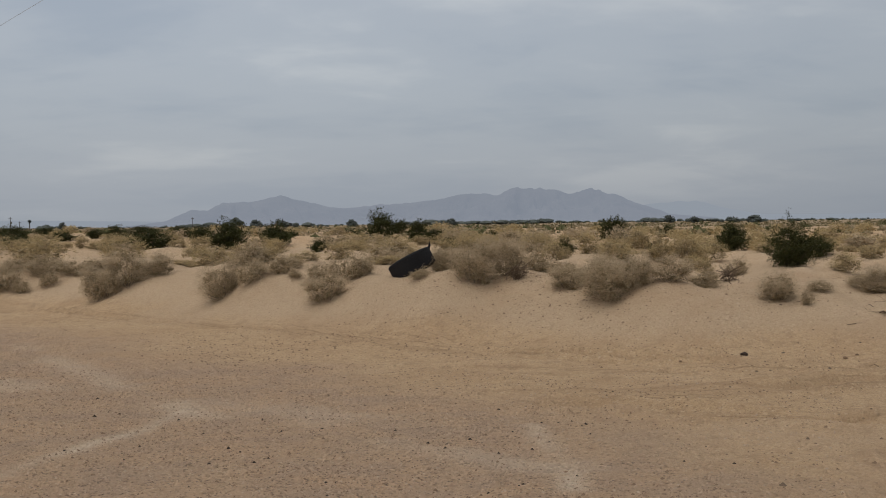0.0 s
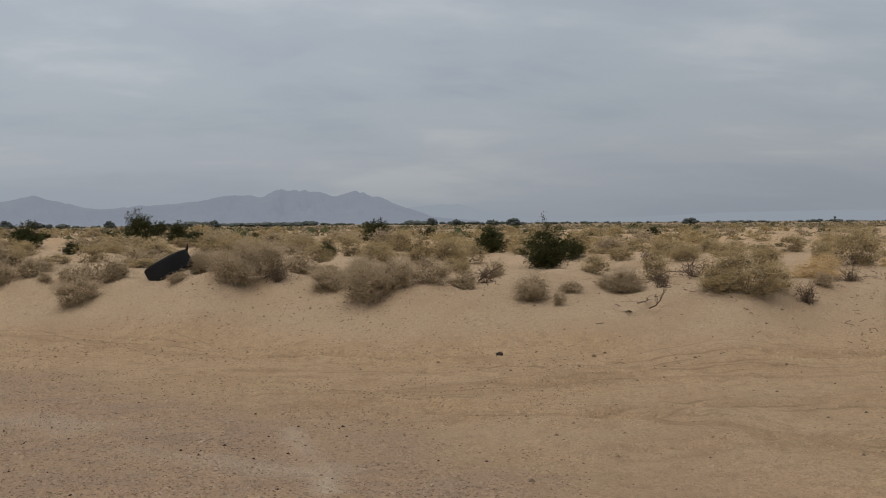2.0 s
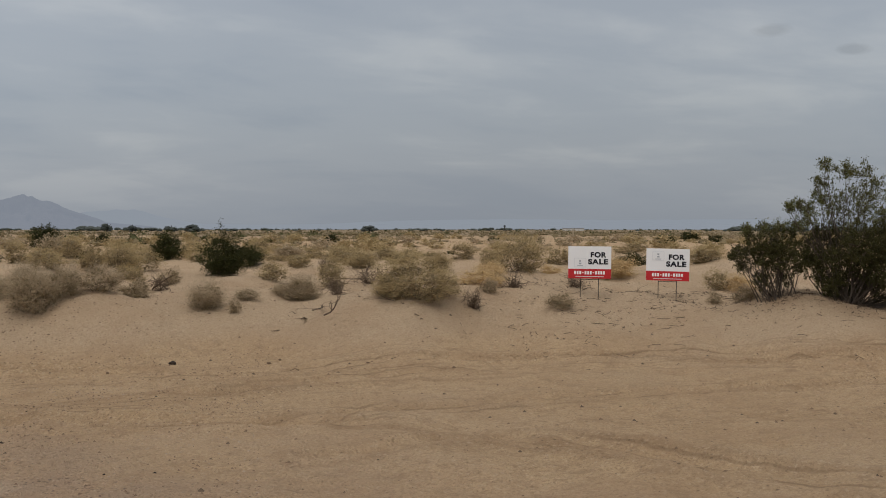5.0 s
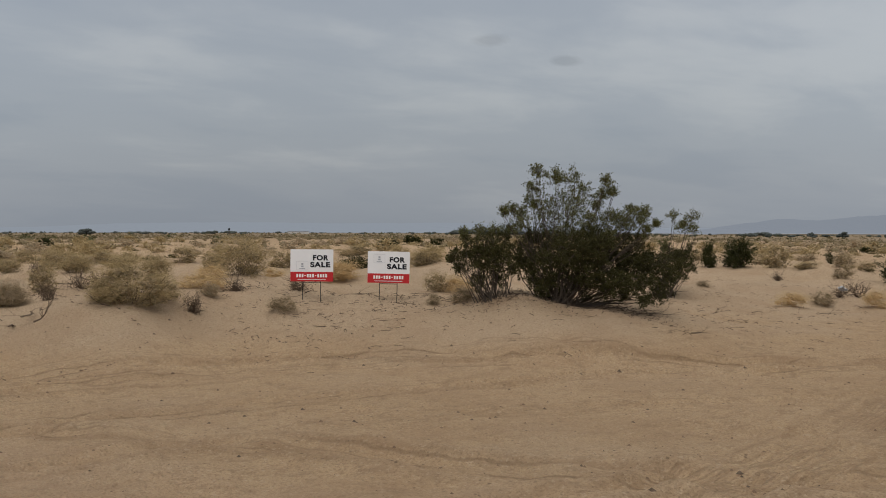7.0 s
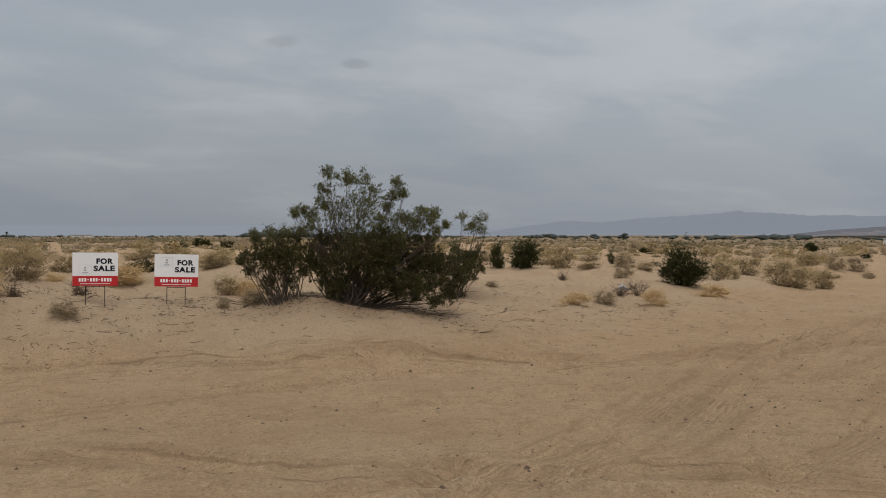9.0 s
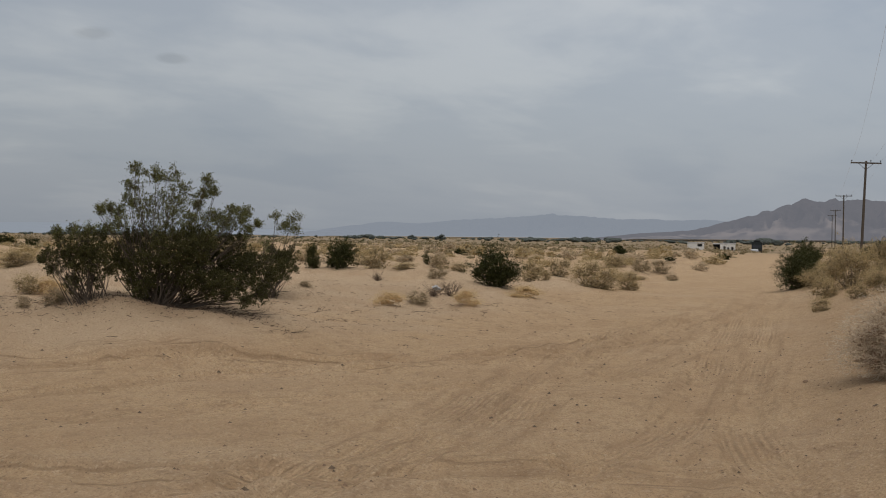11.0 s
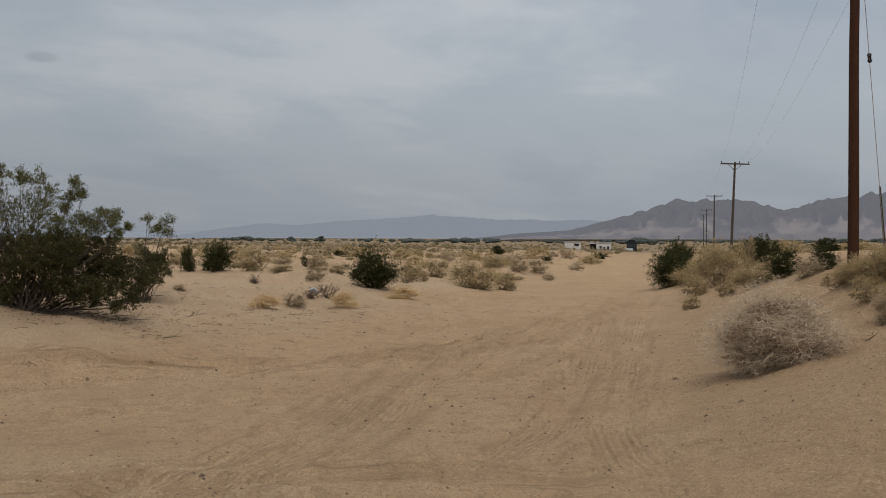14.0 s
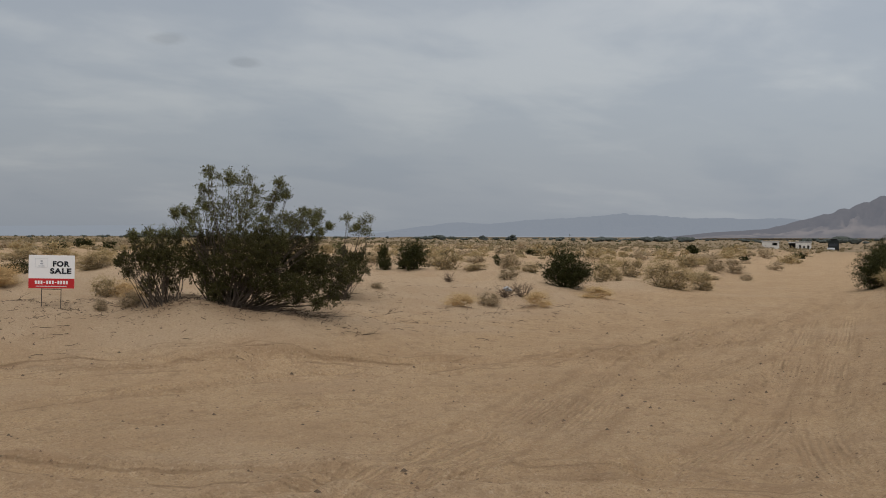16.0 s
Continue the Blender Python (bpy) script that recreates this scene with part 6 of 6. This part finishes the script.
# ---------------------------------------------------------------- dead wood, stones, litter
def dead_branch(x, y, long, turn, seed, label="dark weathered dead branch lying on sand", rise=0.1, lift=0.5, thick=0.026):
    rng = np.random.RandomState(seed)
    root = thing("dead_branch", Matrix.Translation((x, y, ground_at(x, y) + 0.01)) @ pose(0, 0, 0, 0, 0, turn) @ Matrix.Diagonal((1, 1, lift, 1)), label, "branch", "dead wood on the sand")

    def grow(p, way, length, thick, depth):
        path, radii = [np.array(p)], [thick]
        for k in range(4):
            way = way + rng.normal(size=3) * np.array([0.28, 0.28, 0.2])
            way = way / np.linalg.norm(way)
            q = path[-1] + way * length / 4
            q[2] = max(q[2], thick * 0.4)
            path.append(q), radii.append(thick * (1 - 0.2 * (k + 1)))
        limb = Heap()
        limb.tube(path, radii, 5)
        part(("twig", "side_limb", "limb")[depth], limb.mesh("limb", DRIFTWOOD), None, root)
        if depth:
            for _ in range(3):
                k = rng.randint(1, 4)
                grow(path[k], way + rng.normal(size=3) * 0.8 + np.array([0, 0, rise]), length * rng.uniform(0.4, 0.7), radii[k] * 0.7, depth - 1)

    grow((-long / 2, 0, 0.02), np.array([1.0, 0, 0.12 + 0.6 * (rise > 0.3)]), long, long * thick, 2)


BRANCHES = [
    (4.75, 19.9, 0.95, -10), (5.2, 19.7, 0.6, 30), (5.6, 14.7, 0.6, 15), (6.2, 14.6, 0.45, 160), (8.2, 20.6, 0.9, -25), (7.4, 21.5, 0.6, 10), (7.6, 15.6, 0.4, 60),
    (10.6, 15.3, 0.5, 5), (9.0, 15.7, 0.5, -20), (11.4, 14.7, 0.35, -35), (9.9, 13.6, 0.25, 10), (9.2, 13.7, 0.18, 80), (13.6, 12.1, 0.35, -40),
    (21.9, 14.2, 0.9, -35), (16.4, 13.2, 0.5, -50), (18.2, 12.2, 0.45, -30), (13.05, 11.7, 0.5, -30), (13.4, 11.75, 0.55, -60), (12.75, 11.95, 0.45, 10), (1.14, 19.15, 0.55, 40), (4.73, 21.64, 0.9, -5), (6.09, 25.82, 0.5, 60),
]
for n, (x, y, long, turn) in enumerate(BRANCHES):
    dead_branch(x, y, long, turn, 300 + n)
for n, (x, y, long, turn) in enumerate([(5.58, 14.42, 0.36, -15), (5.13, 21.79, 0.5, -30), (1.07, 18.02, 0.4, 20), (4.95, 21.85, 0.42, 160)]):
    dead_branch(x, y, long, turn, 360 + n, "dark twisted dead branch standing out of the sand", 0.8, 1.0, 0.034)
for n, (x, y, long, turn) in enumerate([(4.69, 21.81, 0.8, -14), (5.34, 14.64, 0.34, 0), (13.18, 10.81, 0.3, -35), (12.45, 1.72, 0.2, -55), (9.21, 14.08, 0.14, 5), (9.03, 14.22, 0.13, -25)]):
    dead_branch(x, y, long, turn, 380 + n, "dark dead limb lying on the sand", 0.15, 0.7, 0.04)


def twig_litter(name, label, count, spots, material, long, seed):
    """Small sticks lying about."""
    rng = np.random.RandomState(seed)
    heap = Heap()
    for _ in range(count):
        cx, cy, r = spots[rng.randint(len(spots))]
        x, y = cx + rng.normal() * r, cy + rng.normal() * r
        if not off_the_road(np.array(x), np.array(y), 1.2):
            continue
        wide = rng.uniform(0.5, 1.3)
        z, a, size = ground_at(x, y), rng.uniform(0, 6.28), long * (0.2 + 1.3 * rng.rand() ** 3)
        d = np.array([math.cos(a), math.sin(a), rng.uniform(0, 0.12)])
        p = np.array([x, y, z + 0.004])
        heap.tube([p, p + d * size * 0.5 + rng.normal(size=3) * 0.015, p + d * size + rng.normal(size=3) * 0.01], [0.0048 * wide, 0.004 * wide, 0.0025], 3)
    tagged(new(name, heap.mesh(name, material)), label, "twigs", kind="stuff")


twig_litter("twig_litter", "small dark sticks scattered over the sand", 1500, [(11, 13.6, 1.4), (8, 15.2, 1.2), (9.5, 15.4, 1.3), (13.5, 11.9, 1.2), (16.5, 12.6, 1.8), (20.5, 13.5, 2.4), (12.0, 14.4, 1.0), (24, 15, 3.0), (6.5, 17.5, 1.6), (17, 15.5, 2.0), (9.6, 14.0, 1.0), (10.6, 13.9, 0.8), (18.5, 13.6, 1.6)], DRIFTWOOD, 0.17, 41)
twig_litter("leaf_litter", "brown twigs and fallen leaves under the tall creosote", 700, [(12.1, 12.35, 0.35), (12.5, 12.0, 0.4), (12.9, 11.8, 0.35), (11.3, 12.8, 0.25)], DRIFTWOOD, 0.07, 42)


def pebbles(name, label, count, seed, region, size, material):
    """Small stones strewn on the ground, sunk a little."""
    rng = np.random.RandomState(seed)
    x, y = region(rng, count)
    keep = fbm(x / 1.1 + seed, y / 1.1, 3) + 0.35 * rng.rand(count) > 0.04
    x, y = x[keep], y[keep]
    z = height(x, y)
    n = len(x)
    r = size * (0.35 + rng.rand(n) ** 5 * 3.0)
    corner = np.array([(1, 0, 0), (0.3, 0.95, 0), (-0.8, 0.6, 0.05), (-0.8, -0.6, 0), (0.3, -0.95, 0.05), (0.1, 0.05, 0.75)])
    turn = rng.uniform(0, 6.28, n)
    c, s = np.cos(turn)[:, None], np.sin(turn)[:, None]
    shape = corner[None] * rng.uniform(0.7, 1.3, (n, 6, 3)) * r[:, None, None]
    vx, vy = shape[..., 0] * c - shape[..., 1] * s, shape[..., 0] * s + shape[..., 1] * c
    verts = np.stack([vx + x[:, None], vy + y[:, None], shape[..., 2] + (z - 0.15 * r)[:, None]], 2).reshape(-1, 3)
    faces = (np.arange(n)[:, None, None] * 6 + np.array([(0, 1, 5), (1, 2, 5), (2, 3, 5), (3, 4, 5), (4, 0, 5)])[None]).reshape(-1, 3)
    tagged(new(name, mesh_from(name, verts, faces, material)), label, "stones", kind="stuff")


def polar(a, b, near, far):
    def region(rng, n):
        t, r = np.radians(rng.uniform(a, b, n)), np.sqrt(rng.uniform(near**2, far**2, n))
        return r * np.sin(t), r * np.cos(t)

    return region


pebbles("gravel", "grey-brown gravel on the graded road", 36000, 51, polar(-26, 18, 5.5, 15), 0.0044, STONE)
pebbles("gravel", "scattered pebbles on tan sand", 9000, 52, polar(-26, 90, 6, 20), 0.0062, STONE)
pebbles("gravel", "pale chips on the graded road", 14000, 55, polar(-26, 18, 5.5, 13), 0.004, PALE_STONE)
pebbles("crumbs", "dark crumbs of bark and stone on sand", 2600, 54, polar(14, 90, 6, 22), 0.009, DRIFTWOOD)
pebbles("gravel", "dark gravel specks beside the track", 2200, 57, polar(66, 86, 8.5, 16), 0.0055, STONE)
pebbles("gravel", "brown stones along the foot of the sand bank", 2600, 58, polar(-12, 9, 14.6, 18.2), 0.0078, STONE)
pebbles("gravel", "single dark stones on the graded road", 900, 59, polar(-26, 14, 5.5, 12), 0.0068, DARK_STONE)
pebbles("gravel", "dark gravel specks on the sand bank", 6000, 53, polar(-14, 14, 14.5, 18.5), 0.0054, STONE)


def stone(x, y, size, seed, material, label):
    rng = np.random.RandomState(seed)
    bm = bmesh.new()
    bmesh.ops.create_icosphere(bm, subdivisions=2, radius=size)
    for v in bm.verts:
        v.co *= 1 + 0.35 * (noise.noise(v.co / size * 1.3 + Vector((seed, 0, 0))))
        v.co.z *= 0.6
    me = bpy.data.meshes.new("stone")
    bm.to_mesh(me)
    bm.free()
    me.materials.append(material)
    ob = tagged(new("stone", me), label, "stone", "stones on the ground")
    ob.matrix_basis = Matrix.Translation((x, y, ground_at(x, y) + size * 0.3)) @ pose(0, 0, 0, 0, 0, rng.uniform(0, 360))


stone(3.44, 14.15, 0.045, 1, DARK_STONE, "dark stone lying on bare sand")
for n, (x, y, size) in enumerate([(3.2, 14.2, 0.025), (4.45, 13.7, 0.028), (4.6, 13.75, 0.02), (8.55, 7.65, 0.018), (5.4, 13.0, 0.02), (2.6, 13.6, 0.02), (6.2, 12.4, 0.02), (12.8, 3.77, 0.03)]):
    stone(x, y, size, 5 + n, STONE, "small brown stone lying on sand")


def crumpled_bag(x, y):
    rng = np.random.RandomState(77)
    bm = bmesh.new()
    bmesh.ops.create_icosphere(bm, subdivisions=3, radius=0.085)
    for v in bm.verts:
        v.co *= 1 + 0.7 * noise.noise(v.co * 13)
        v.co.z = max(v.co.z * 0.65, -0.05)
    me = bpy.data.meshes.new("plastic_bag")
    bm.to_mesh(me)
    bm.free()
    me.materials.append(PALE_PLASTIC)
    ob = tagged(new("plastic_bag", me), "crumpled pale plastic bag caught in dead wood", "litter")
    ob.matrix_basis = Matrix.Translation((x, y, ground_at(x, y) + 0.05))


crumpled_bag(22.3, 14.75)
